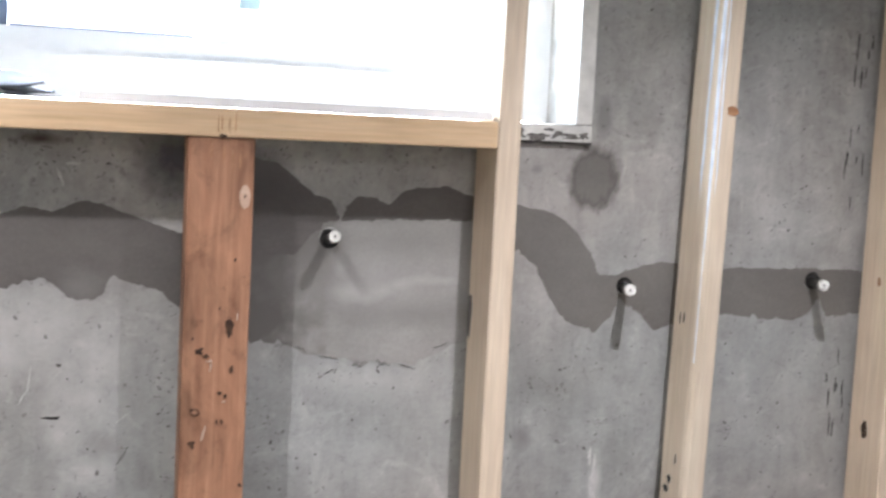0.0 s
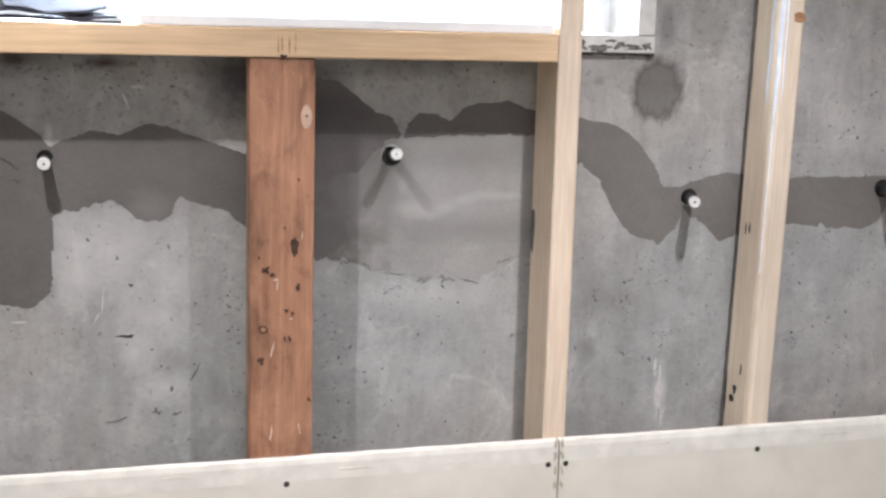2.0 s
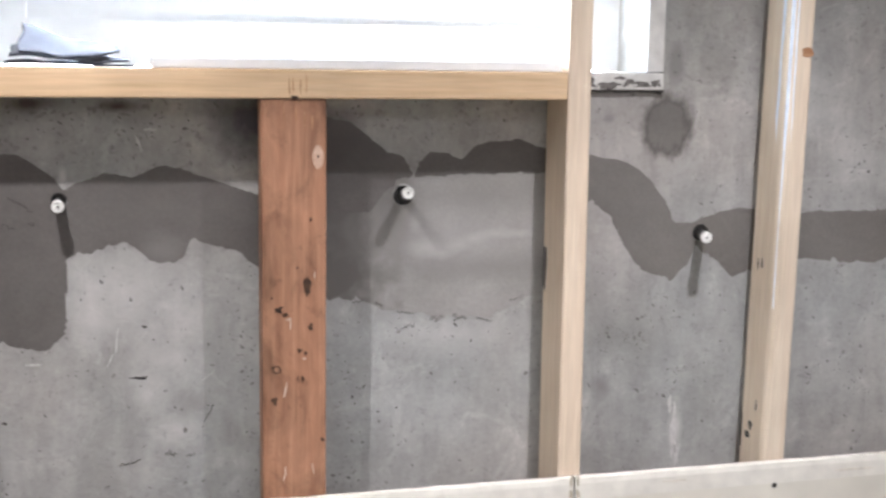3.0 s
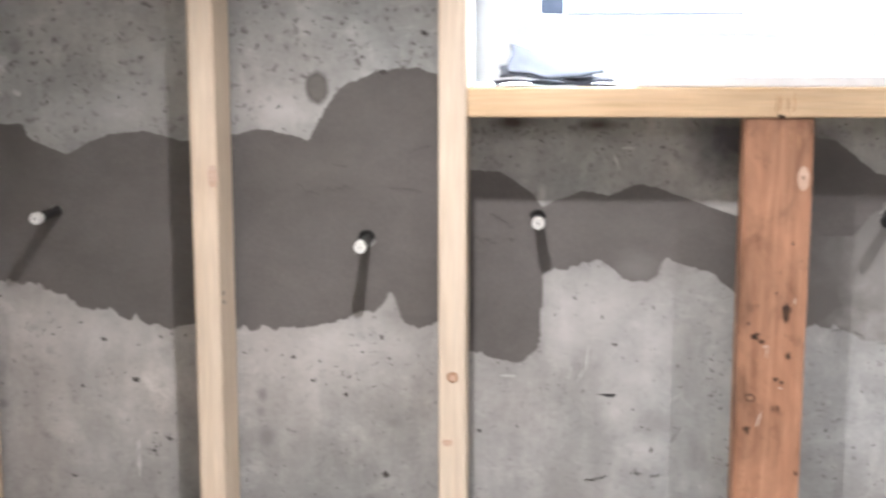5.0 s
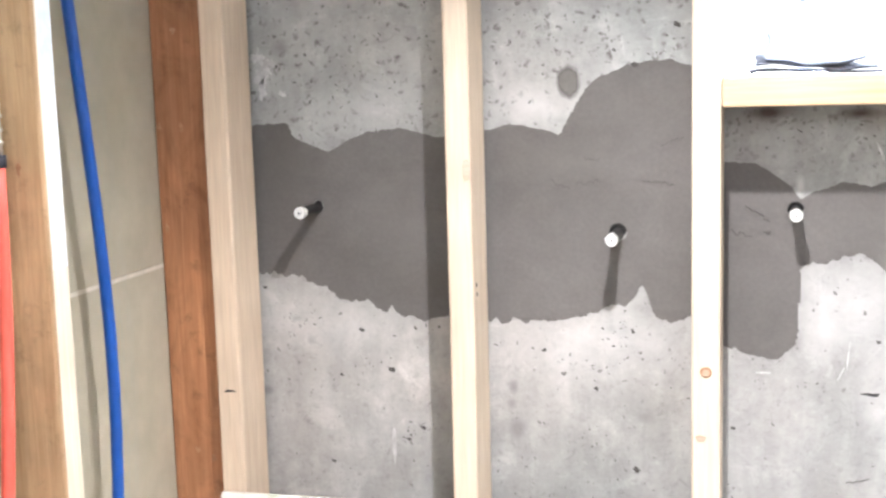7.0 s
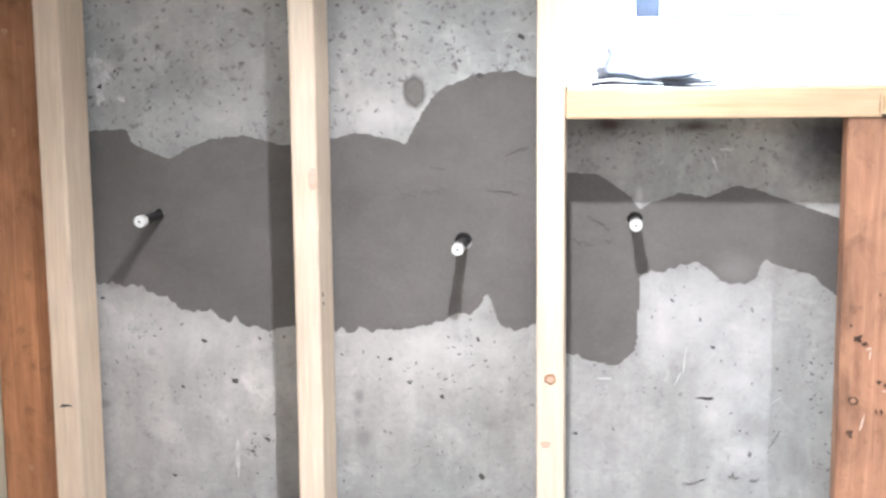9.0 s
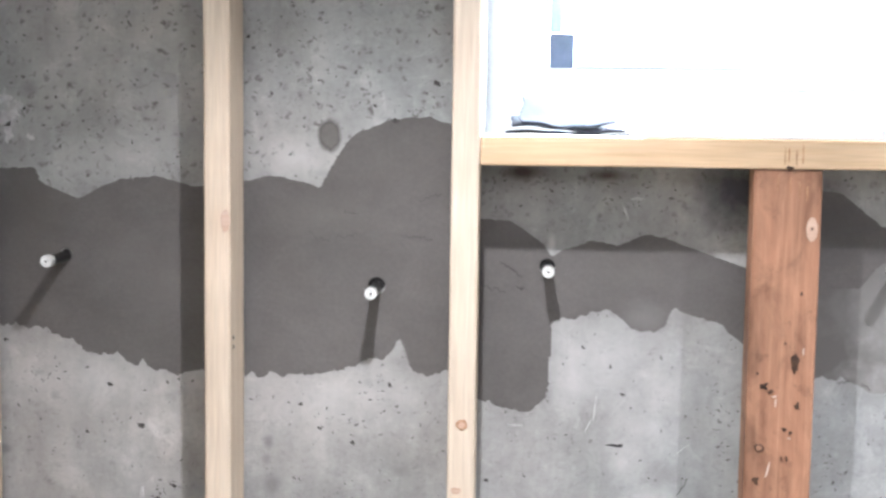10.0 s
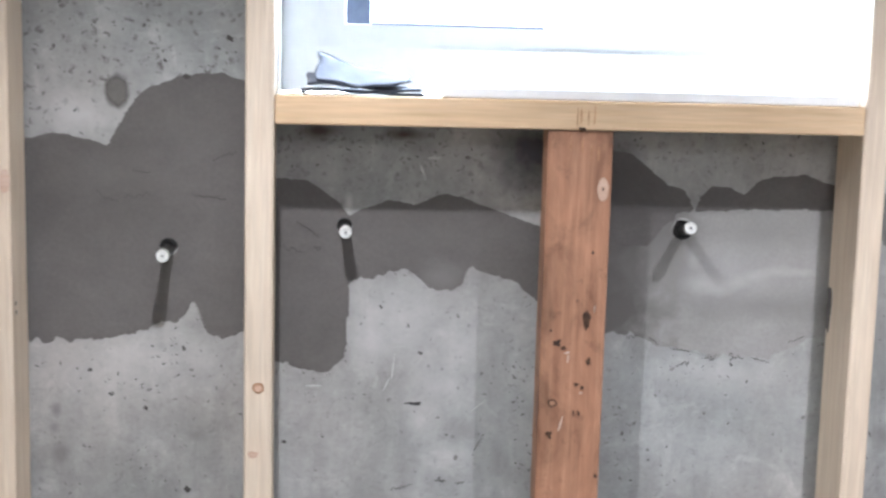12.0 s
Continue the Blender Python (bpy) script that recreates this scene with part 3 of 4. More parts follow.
def mortar(x0, x1, top, bottom, seed, mat, label, ragged=0.010, step=0.0032, thick=0.0006):
    """A trowelled skim between an arched upper edge and a ragged lower edge; holes stay open round the ports."""
    def level(x, z):
        wob = 0.0026 * noise.noise((x * 55, z * 55, seed)) + 0.0030 * noise.noise((x * 17, z * 17, seed + 3)) + 0.0022 * noise.noise((x * 150, z * 120, seed + 6))
        tear = noise.noise((x * 70, seed * 4.0, z * 6))
        drip = ragged * (0.8 * noise.noise((x * 48, seed * 2.0, z * 9)) + 0.6 * noise.noise((x * 140, seed, z * 25)) + 2.2 * max(0.0, tear - 0.22))
        d = min(top(x) + wob - z, z - bottom(x) - drip, x - x0 + wob, x1 - x + wob)
        for (px, pz), rr in zip(PORTS, BORES):
            d = min(d, math.hypot(x - px, z - pz - 0.002) - rr + 0.0005)
        return d
    zs0, zs1 = 1.40, 1.87
    nx, nz = int((x1 - x0) / step) + 3, int((zs1 - zs0) / step)
    gx = [x0 - step + i * step for i in range(nx)]
    gz = [zs0 + i * step for i in range(nz)]
    lv = {(i, j): level(gx[i], gz[j]) for i in range(nx) for j in range(nz)}
    bm = bmesh.new()
    made = {}

    def vert(i, j):
        if (i, j) not in made:
            x, z, d = gx[i], gz[j], lv[i, j]
            if abs(d) < step * 1.2:
                h = step * 0.5
                ax, az = level(x + h, z) - level(x - h, z), level(x, z + h) - level(x, z - h)
                g = math.hypot(ax, az) or 1.0
                m = max(-0.6 * step, min(0.6 * step, d)) / g
                x, z, d = x - ax * m, z - az * m, 0.0
            y = -thick * min(1.0, 0.3 + max(0.0, d) / 0.010) + 0.0001 * noise.noise((x * 40, z * 60, seed))
            made[i, j] = bm.verts.new((x, min(y, -0.0004), z))
        return made[i, j]
    for i in range(nx - 1):
        for j in range(nz - 1):
            q = ((i, j), (i + 1, j), (i + 1, j + 1), (i, j + 1))
            if sum(lv[c] for c in q) > 0:
                bm.faces.new([vert(*c) for c in q])
    rim = [e for e in bm.edges if e.is_boundary]
    back = bmesh.ops.extrude_edge_only(bm, edges=rim)["geom"]
    for g in back:
        if isinstance(g, bmesh.types.BMVert):
            g.co.y = 0.0005
    bmesh.ops.recalc_face_normals(bm, faces=bm.faces[:])
    return thing("mortar_patch", bm, mat, (0, WALL_Y, 0), label, "mortar patch", "mortar patches on the wall")


patch_ab = mortar(-0.700, -0.0, line([(-0.70, 1.761), (-0.605, 1.762), (-0.597, 1.741), (-0.542, 1.716), (-0.51, 1.736), (-0.483, 1.747), (-0.43, 1.754), (-0.379, 1.740), (-0.35, 1.741),
                                      (-0.294, 1.748), (-0.264, 1.757), (-0.23, 1.749), (-0.192, 1.740), (-0.174, 1.773), (-0.146, 1.812), (-0.098, 1.836), (-0.035, 1.842), (0.0, 1.828)]),
                  line([(-0.70, 1.535), (-0.60, 1.53), (-0.53, 1.50), (-0.44, 1.476), (-0.40, 1.468), (-0.21, 1.468), (-0.13, 1.487),
                        (-0.092, 1.496), (-0.075, 1.523), (-0.061, 1.482), (-0.03, 1.469), (0.0, 1.478)]), 1.0, MORTAR,
                  "dark grey trowelled mortar band over bored holes")
patch_c = mortar(0.0, 0.44, line([(0.0, 1.690), (0.041, 1.698), (0.077, 1.696), (0.105, 1.682), (0.128, 1.663), (0.139, 1.646), (0.148, 1.653), (0.172, 1.662), (0.192, 1.669), (0.206, 1.670),
                                  (0.220, 1.667), (0.231, 1.662), (0.244, 1.668), (0.264, 1.677), (0.279, 1.679), (0.308, 1.673), (0.333, 1.665), (0.352, 1.656), (0.378, 1.647), (0.44, 1.624)]),
                 line([(0.0, 1.445), (0.042, 1.437), (0.080, 1.425), (0.110, 1.421), (0.126, 1.432), (0.136, 1.447), (0.1385, 1.470), (0.140, 1.547), (0.146, 1.554), (0.178, 1.559), (0.198, 1.569),
                       (0.224, 1.571), (0.234, 1.563), (0.255, 1.545), (0.279, 1.537), (0.299, 1.549), (0.315, 1.574), (0.344, 1.564), (0.373, 1.558), (0.394, 1.541), (0.44, 1.50)]), 2.0, MORTAR,
                 "dark grey mortar patch with a hanging tongue", ragged=0.005)
# Dark mortar cut at the sill's shadow line, so that shade is partly painted.
mortar(0.45, 0.86, line([(0.45, 1.756), (0.513, 1.746), (0.542, 1.742), (0.568, 1.719), (0.594, 1.699), (0.619, 1.692), (0.630, 1.675), (0.636, 1.659), (0.645, 1.680), (0.661, 1.695),
                                   (0.686, 1.694), (0.710, 1.685), (0.728, 1.704), (0.753, 1.712), (0.803, 1.715), (0.830, 1.703), (0.86, 1.70)]),
                 line([(0.44, 1.60), (0.57, 1.605), (0.590, 1.630), (0.612, 1.652), (0.70, 1.659), (0.87, 1.658)]),
                 3.0, MORTAR, "dark grey mortar patch arched under the sill, partly painted sill shade", ragged=0.004)
mortar(0.43, 0.86, line([(0.43, 1.61), (0.57, 1.612), (0.592, 1.640), (0.613, 1.662), (0.70, 1.668), (0.87, 1.668)]),
                   line([(0.43, 1.486), (0.521, 1.480), (0.571, 1.474), (0.589, 1.463), (0.640, 1.455), (0.675, 1.440), (0.700, 1.447), (0.735, 1.445), (0.761, 1.440), (0.777, 1.451), (0.819, 1.474), (0.87, 1.48)]),
                   3.0, MORTAR_DRY, "drier pale mortar smear with a cracked lower edge", ragged=0.007)
mortar(0.86, 1.215, arcs([(0.89, 1.690, 1.2, 85), (1.185, 1.602, 2.2, 0), (1.06, 1.583, 0.2, 0)]),
                 line([(0.86, 1.64), (0.922, 1.616), (0.951, 1.598), (0.978, 1.545), (1.008, 1.508), (1.058, 1.491), (1.084, 1.512), (1.100, 1.545), (1.118, 1.532),
                       (1.14, 1.515), (1.167, 1.495), (1.22, 1.50)]), 4.0, MORTAR_DAB, "dark grey mortar patch shaped like a hook", ragged=0.006)
mortar(1.19, 1.60, arcs([(1.40, 1.596, 0.15, 0)]),
                 line([(1.19, 1.515), (1.29, 1.520), (1.42, 1.508), (1.455, 1.515), (1.474, 1.548), (1.492, 1.515), (1.60, 1.520)]), 5.0, MORTAR_DAB,
                 "narrow dark grey mortar band round a bored hole", ragged=0.006)


def smear_material(name, dark, lite, rx, rz):
    """A thinly smeared dab that thins out to nothing at its rim."""
    m = mortar_material(name, dark, lite)
    n, l = m.node_tree.nodes, m.node_tree.links
    v = coords(n, l, (1 / rx, 0, 1 / rz))
    far = n.new("ShaderNodeVectorMath")
    far.operation = "LENGTH"
    l.new(v, far.inputs[0])
    add = n.new("ShaderNodeMath")
    add.operation = "MULTIPLY_ADD"
    l.new(noise_tex(n, l, coords(n, l, (1, 1, 0.5)), 60.0, 5, 0.65), add.inputs[0])
    add.inputs[1].default_value = 0.7
    l.new(far.outputs["Value"], add.inputs[2])
    half = n.new("ShaderNodeMath")
    half.operation = "MULTIPLY"
    half.inputs[1].default_value = 0.5
    l.new(add.outputs[0], half.inputs[0])
    l.new(ramp(n, l, half.outputs[0], [(0.44, grey(0.92)), (0.62, grey(0.0))]), n["Principled BSDF"].inputs["Alpha"])
    return m


def dab(x, z, rx, rz, seed, label, lean=0.0):
    mat = smear_material("smeared_mortar", (0.160, 0.150, 0.138), (0.215, 0.203, 0.188), rx, rz)
    return thing("mortar_dab", blot(0, 0, rx * 1.1, rz * 1.1, 0, seed, 0.2, 0.0012, 36, lean), mat, (x, WALL_Y - 0.0002, z), label, "mortar dab", "mortar patches on the wall")


dab(-0.178, 1.813, 0.021, 0.030, 2.2, "small dark mortar dab above the band")
dab(1.042, 1.735, 0.056, 0.062, 4.4, "oval dark mortar dab below the window corner")

# ---- injection ports in the bored holes ----
def port(x, z, end):
    way = Vector(end) - Vector((x, WALL_Y, z))
    tip = way.length
    ob = holder("injection_port", (x, WALL_Y, z), "black injection port with a white tip in a bored hole", "injection port", "injection ports along the seam")
    ob.rotation_mode = "QUATERNION"
    ob.rotation_quaternion = Vector((0, -1, 0)).rotation_difference(way.normalized())
    part("sleeve", lathe([(0.0072, 0.050), (0.0076, 0.004), (0.0080, 0.0), (0.0074, -0.004), (0.0074, -tip + 0.016)]), BLACK_RUBBER, ob, "black rubber sleeve")
    cap = part("tip", lathe([(0.0078, -tip + 0.0158), (0.0086, -tip + 0.013), (0.0088, -tip + 0.003), (0.0079, -tip),
                             (0.0060, -tip), (0.0055, -tip + 0.0020), (0.0036, -tip + 0.0022), (0.0031, -tip - 0.0008), (0.0018, -tip - 0.0010)]), WHITE_PLASTIC, ob, "white plastic tip")
    part("nozzle_mouth", lathe([(0.0016, -tip - 0.0008), (0.0016, -tip - 0.0013)], 10), BLACK_HOLE, cap, "dark nozzle mouth")
    # Black disc just inside the wall face paints the bore's shade.
    part("bore_fill", lathe([(0.0200, 0.012), (0.0200, 0.007), (0.0085, 0.004), (0.0076, 0.005)], 20), BLACK_HOLE, ob, "black disc for the shade inside the bore")
    return ob


for (x, z), end in zip(PORTS, TIPS):
    port(x, z, end)

# ---- window ----
WY = WALL_Y


def window():
    ob = holder("window_1", (0.52, WY, WIN_Z0), "white basement window blown out by daylight", "window", kind="structure")
    ox, oz = -0.52, -WIN_Z0
    x0, x1, z0, z1 = WIN_X0 + ox, WIN_X1 + ox, 0.0, WIN_Z1 + oz
    t = 0.029
    part("buck_bottom", boxed(x0, x1, -0.013, 0.13, 0.001, t - 0.002, 0.002), PAINTED_BUCK, ob, "dirty white painted wooden buck")
    part("buck_top", boxed(x0, x1, -0.013, 0.13, z1 - t, z1 - 0.001, 0.002), PAINTED_BUCK, ob)
    part("buck_side", boxed(x0 + 0.001, x0 + t, -0.0135, 0.13, t - 0.001, z1 - t + 0.001, 0.002), PAINTED_BUCK, ob)
    part("buck_side", boxed(x1 - t, x1 - 0.001, -0.0135, 0.13, t - 0.001, z1 - t + 0.001, 0.002), PAINTED_BUCK, ob)
    a0, a1, b0, b1 = x0 + t, x1 - t, t, z1 - t
    w = 0.052
    fr = bmesh.new()
    for q in ((a0, a0 + w, b0, b1), (a1 - w, a1, b0, b1), (a0 + w, a1 - w, b0, b0 + 0.066), (a0 + w, a1 - w, b1 - w, b1)):
        box(fr, q[0], q[1], 0.10, 0.19, q[2], q[3])
    part("window_frame", fr, VINYL, ob, "white vinyl window frame")
    s0, s1, c0, c1 = a0 + w, a1 - w, b0 + 0.066, b1 - w
    sw = 0.040
    sa = bmesh.new()
    for q in ((s0, s0 + sw, c0, c1), (s1 - sw, s1, c0, c1), (s0 + sw, s1 - sw, c0, c0 + 0.033), (s0 + sw, s1 - sw, c1 - sw, c1)):
        box(sa, q[0], q[1], 0.118, 0.165, q[2], q[3])
    part("sash", sa, VINYL, ob, "white vinyl sash")
    pane = part("pane", boxed(s0 + sw, s1 - sw, 0.140, 0.144, c0 + 0.033, c1 - sw), GLASS, ob, "clear window pane")
    pane.visible_shadow = False
    g0, h0 = s0 + sw, c0 + 0.033
    part("seal_block", boxed(g0 + 0.001, g0 + 0.038, 0.126, 0.139, h0 + 0.001, h0 + 0.052, 0.002), LATCH, ob, "blue-grey seal block")
    part("seal_strip", boxed(g0 + 0.001, g0 + 0.020, 0.128, 0.139, h0 + 0.053, c1 - sw - 0.001, 0.002), PALE_BLUE, ob, "pale blue seal strip")
    part("seal_block", boxed(g0 + 0.365, g0 + 0.399, 0.126, 0.139, h0 + 0.047, h0 + 0.080, 0.002), PALE_BLUE, ob)
    part("gasket", boxed(g0 + 0.039, g0 + 0.30, 0.132, 0.1395, h0 + 0.0005, h0 + 0.0045, 0.001), LATCH, ob, "blue-grey glazing gasket")
    return ob


win = window()
for k, (x, z, a, b) in enumerate(((0.905, 1.800, 0.016, 0.006), (0.938, 1.797, 0.014, 0.005), (0.968, 1.801, 0.010, 0.005), (0.992, 1.798, 0.012, 0.004), (0.952, 1.808, 0.008, 0.003), (1.015, 1.80, 0.007, 0.005))):
    part("mould_stain", blot(x - 0.52, z - WIN_Z0, a, b, -0.0136, k * 2.3, 0.7, 0.0004), MOULD, win, "dark mould on the painted buck")
foam = bmesh.new()
for k in range(26):
    x = 0.875 + 0.148 * k / 25
    r = 0.0042 + 0.0045 * abs(noise.noise((k * 0.9, 3.0, 0.0)))
    bmesh.ops.create_icosphere(foam, subdivisions=1, radius=r, matrix=Matrix.Translation((x, WALL_Y - 0.006, WIN_Z0 + 0.0005 + 0.002 * noise.noise((k * 1.7, 0.0, 8.0)))) @ Matrix.Diagonal((1.5, 1, 0.8, 1)))
for k in range(20):
    z = WIN_Z0 + 0.02 + 0.25 * k / 19
    bmesh.ops.create_icosphere(foam, subdivisions=1, radius=0.003, matrix=Matrix.Translation((WIN_X1 + 0.001, WALL_Y - 0.0015, z)) @ Matrix.Diagonal((1, 0.8, 3.2, 1)))
thing("caulk", foam, CAULK, label="dirty lumpy caulk along the window buck", category="caulk", kind="stuff", smooth=True)
thing("backdrop", boxed(-2.2, 3.2, 1.60, 1.62, 0.8, 4.2), DAYLIGHT, label="bright overcast daylight outside the window", category="backdrop", kind="structure")

# ---- things on the sill ----
strip_bm = bmesh.new()
box(strip_bm, 0, 0.572, 0, 0.055, 0, 0.014)
bmesh.ops.bevel(strip_bm, geom=strip_bm.edges[:], offset=0.0015, segments=1, affect="EDGES")
thing("trim_strip", strip_bm, VINYL, (0.258, 0.012, SILL_Z + 0.0392), "white vinyl trim strip lying on the sill plate", "trim strip")


def cloth(at):
    """A folded rag: three wavy layers with dark hems."""
    ob = holder("folded_cloth", at, "folded grey-white cloth with dark hems on the sill", "cloth")
    for k, (w, z, back, rise) in enumerate(((0.165, 0.002, 0.085, 0.0), (0.150, 0.009, 0.082, 0.012), (0.125, 0.015, 0.085, 0.030))):
        bm = bmesh.new()
        nx, ny = 26, 8
        top, low = {}, {}
        for i in range(nx + 1):
            for j in range(ny + 1):
                u, v = i / nx, j / ny
                x = (u - 0.5) * w + 0.008 * noise.noise((v * 2, k * 3.0, 1.0))
                y = v * back + 0.006 * noise.noise((u * 3, k * 2.0, 4.0))
                h = z + 0.005 * noise.noise((u * 3.5, v * 2, k * 5.0)) + rise * v * (1.25 - 0.9 * u) + 0.0035 * math.sin(u * 5 + k)
                h = max(0.0012, h)
                top[i, j] = bm.verts.new((x, y, h + 0.0022))
                low[i, j] = bm.verts.new((x, y, h))
        for i in range(nx):
            for j in range(ny):
                bm.faces.new((top[i, j], top[i + 1, j], top[i + 1, j + 1], top[i, j + 1]))
                bm.faces.new((low[i, j + 1], low[i + 1, j + 1], low[i + 1, j], low[i, j]))
        for i in range(nx):
            bm.faces.new((low[i, 0], low[i + 1, 0], top[i + 1, 0], top[i, 0]))
            bm.faces.new((top[i, ny], top[i + 1, ny], low[i + 1, ny], low[i, ny]))
        for j in range(ny):
            bm.faces.new((low[0, j + 1], low[0, j], top[0, j], top[0, j + 1]))
            bm.faces.new((top[nx, j + 1], top[nx, j], low[nx, j], low[nx, j + 1]))
        hem = [tuple(top[i, 0].co + Vector((0, -0.0008, -0.001))) for i in range(nx + 1)]
        layer = part("fold", bm, CLOTH, ob, smooth=True)
        part("hem", tube(hem, 0.0013, 6), CLOTH_DARK, layer, "dark stitched hem")
    return ob


cloth((0.155, 0.030, SILL_Z + 0.039))

# ---- partition at the side ----
PX0, PX1 = -0.782, -0.693
corner = thing("partition_stud", board(0.089, 0.038, CEIL, 11.0), RED_WOOD, (PX0 + 0.0005, 0.026, 0), "reddish-brown corner stud of the partition", "stud", "studs of the partition")
near = thing("partition_stud", board(0.089, 0.038, CEIL, 12.5), OLD_EDGE, (PX0 + 0.0005, -0.412, 0), "tan partition stud with a pale planed edge", "stud", "studs of the partition")
part("planed_edge", boxed(0.0891, 0.0899, 0.003, 0.035, 0.01, CEIL - 0.01), PINE, near, "pale planed narrow edge")
part("sealant_smear", boxed(0.0885, 0.0906, 0.006, 0.0335, 1.62, CEIL - 0.02, 0.001), BLUISH_WHITE, near, "bluish white sealant smear")
thing("partition_drywall", boxed(PX0 - 0.0127, PX0, -3.0, 0.105, 1.5605, CEIL - 0.002), PAPER_BACK, label="tan paper back of drywall behind the partition studs", category="drywall", group="drywall behind the partition")
back_low = thing("partition_drywall", boxed(PX0 - 0.0127, PX0, -3.0, 0.105, 0.002, 1.560), PAPER_BACK, label="tan paper back of drywall behind the partition studs", category="drywall", group="drywall behind the partition")
part("joint_strip", boxed(PX0, PX0 + 0.0006, -3.0, 0.104, 1.554, 1.5595), JOINT_TAPE, back_low, "pale strip at the sheet joint")


def pipe_line(x, ys, zs, z0, z1, n=40):
    pts = []
    for i in range(n + 1):
        z = z0 + (z1 - z0) * i / n
        pts.append((x, float(np.interp(z, zs, ys)), z))
    for _ in range(6):
        pts = [pts[0]] + [tuple((Vector(a) + 2 * Vector(b) + Vector(c)) / 4) for a, b, c in zip(pts, pts[1:], pts[2:])] + [pts[-1]]
    return pts


thing("blue_pipe", tube(pipe_line(-0.735, (-0.305, -0.241, -0.212, -0.210, -0.227, -0.266, -0.291, -0.305), (0.0, 1.15, 1.383, 1.46, 1.649, 1.913, 2.1, CEIL), 0.0, CEIL), 0.0079),
      BLUE_PIPE, label="bright blue plastic water pipe bowed along the partition", category="pipe", smooth=True)
red = thing("red_pipe", tube(pipe_line(-0.733, (-0.56, -0.49, -0.462, -0.445, -0.437), (0.0, 1.2, 1.40, 1.53, 1.74), 0.0, 1.742), 0.0079),
            RED_PIPE, label="red plastic water pipe with a crimped steel fitting", category="pipe", smooth=True)
fitting = part("fitting", tube([(-0.733, -0.437, 1.750), (-0.733, -0.437, 1.79), (-0.733, -0.437, 1.86)], 0.0062), STEEL, red, "bright steel fitting", smooth=True)
for z in (1.766, 1.780, 1.796):
    part("ridge", tube([(-0.733, -0.437, z), (-0.733, -0.437, z + 0.002), (-0.733, -0.437, z + 0.004)], 0.0074), STEEL, fitting, smooth=True)
part("crimp_ring", tube([(-0.733, -0.437, 1.740), (-0.733, -0.437, 1.747), (-0.733, -0.437, 1.754)], 0.0096), BLACK_RING, red, "black crimp ring", smooth=True)


# ---- knots, nails and marks on the timber ----
def on_stud(ob, name, mat, x, z, rx, rz, seed, rough=0.15, lean=0.0, label="", y=0.0):
    """A mark on the front face of an upright board, at a place in the room."""
    return part(name, blot(x - ob.location.x, z, rx, rz, -0.0003 + y, seed, rough, 0.0006, 20, lean), mat, ob, label)


on_stud(stud_3, "knot", KNOT, 0.0185, 1.426, 0.0078, 0.0072, 1.0)
on_stud(stud_3, "knot", KNOT_PALE, 0.0185, 1.426, 0.0050, 0.0046, 2.0, y=-0.0006)
on_stud(stud_3, "knot", KNOT_PALE, 0.012, 1.335, 0.007, 0.005, 3.0)
on_stud(stud_2, "knot", KNOT_PALE, -0.303, 1.698, 0.006, 0.016, 4.0)
on_stud(stud_1, "ink_mark", INK, -0.672, 1.374, 0.0095, 0.0018, 5.0, 0.4, label="black ink dash")
on_stud(stud_6, "knot", KNOT, 1.574, 1.46, 0.005, 0.014, 6.5, 0.3)
knot_band = blot(0.029, 1.850 - 0.0, 0.010, 0.0075, -0.0003, 7.0, 0.2, 0.0006)
part("knot", knot_band, KNOT, stud_5)


def side_mark(ob, name, mat, y, z, ry, rz, seed, side=-1, lean=0.0):
    """A mark on the narrow view of a board's side."""
    bm = blot(0, 0, ry, rz, 0, seed, 0.45, 0.0006, 14, lean)
    bmesh.ops.transform(bm, matrix=Matrix.Rotation(radians(90 * side), 4, "Z"), verts=bm.verts[:])
    x = -0.0003 if side < 0 else 0.0363
    return part(name, bm, mat, ob, "", (x, y, z))


for k, (y, z, a, b) in enumerate(((0.040, 1.525, 0.0028, 0.007), (0.052, 1.522, 0.0020, 0.008), (0.044, 1.265, 0.005, 0.008), (0.052, 1.248, 0.006, 0.006), (0.030, 1.30, 0.002, 0.008), (0.072, 1.262, 0.0018, 0.022), (0.071, 1.235, 0.0016, 0.012))):
    side_mark(stud_5, "ink_mark", INK, y, z, a, b, k * 1.3)
side_mark(stud_6, "knot", KNOT_DARK, 0.045, 1.331, 0.007, 0.012, 6.0)
side_mark(stud_6, "knot", KNOT, 0.040, 1.583, 0.004, 0.007, 6.8)
for y, z in ((0.018, 1.536), (0.020, 1.523)):
    side_mark(stud_2, "ink_mark", INK, y, z, 0.0035, 0.0028, y * 90, 1)

# Pale strip paints the daylight highlight on stud_5's corner, fading downward.
glint = bmesh.new()
rows = []
for i in range(40):
    z = 1.46 + (CEIL - 1.47) * i / 39
    e = 0.0012 * noise.noise((z * 14, 1.0, 2.0))
    f = min(1.0, 0.08 + max(0.0, z - 1.50) / 0.28)
    shape = ((-0.0007, 0.0270 + 5 * e), (0.0020, 0.0029), (0.0110 + 2 * e, -0.0008), (0.0110 + 2 * e, 0.002), (0.001, 0.027))
    rows.append([glint.verts.new((0.0022 + (x - 0.0022) * f, 0.0035 + (y - 0.0035) * f, z)) for x, y in shape])
for a, b in zip(rows, rows[1:]):
    for k in range(5):
        glint.faces.new((a[k], a[(k + 1) % 5], b[(k + 1) % 5], b[k]))
glint.faces.new(rows[0][::-1])
glint.faces.new(rows[-1])
bmesh.ops.recalc_face_normals(glint, faces=glint.faces[:])
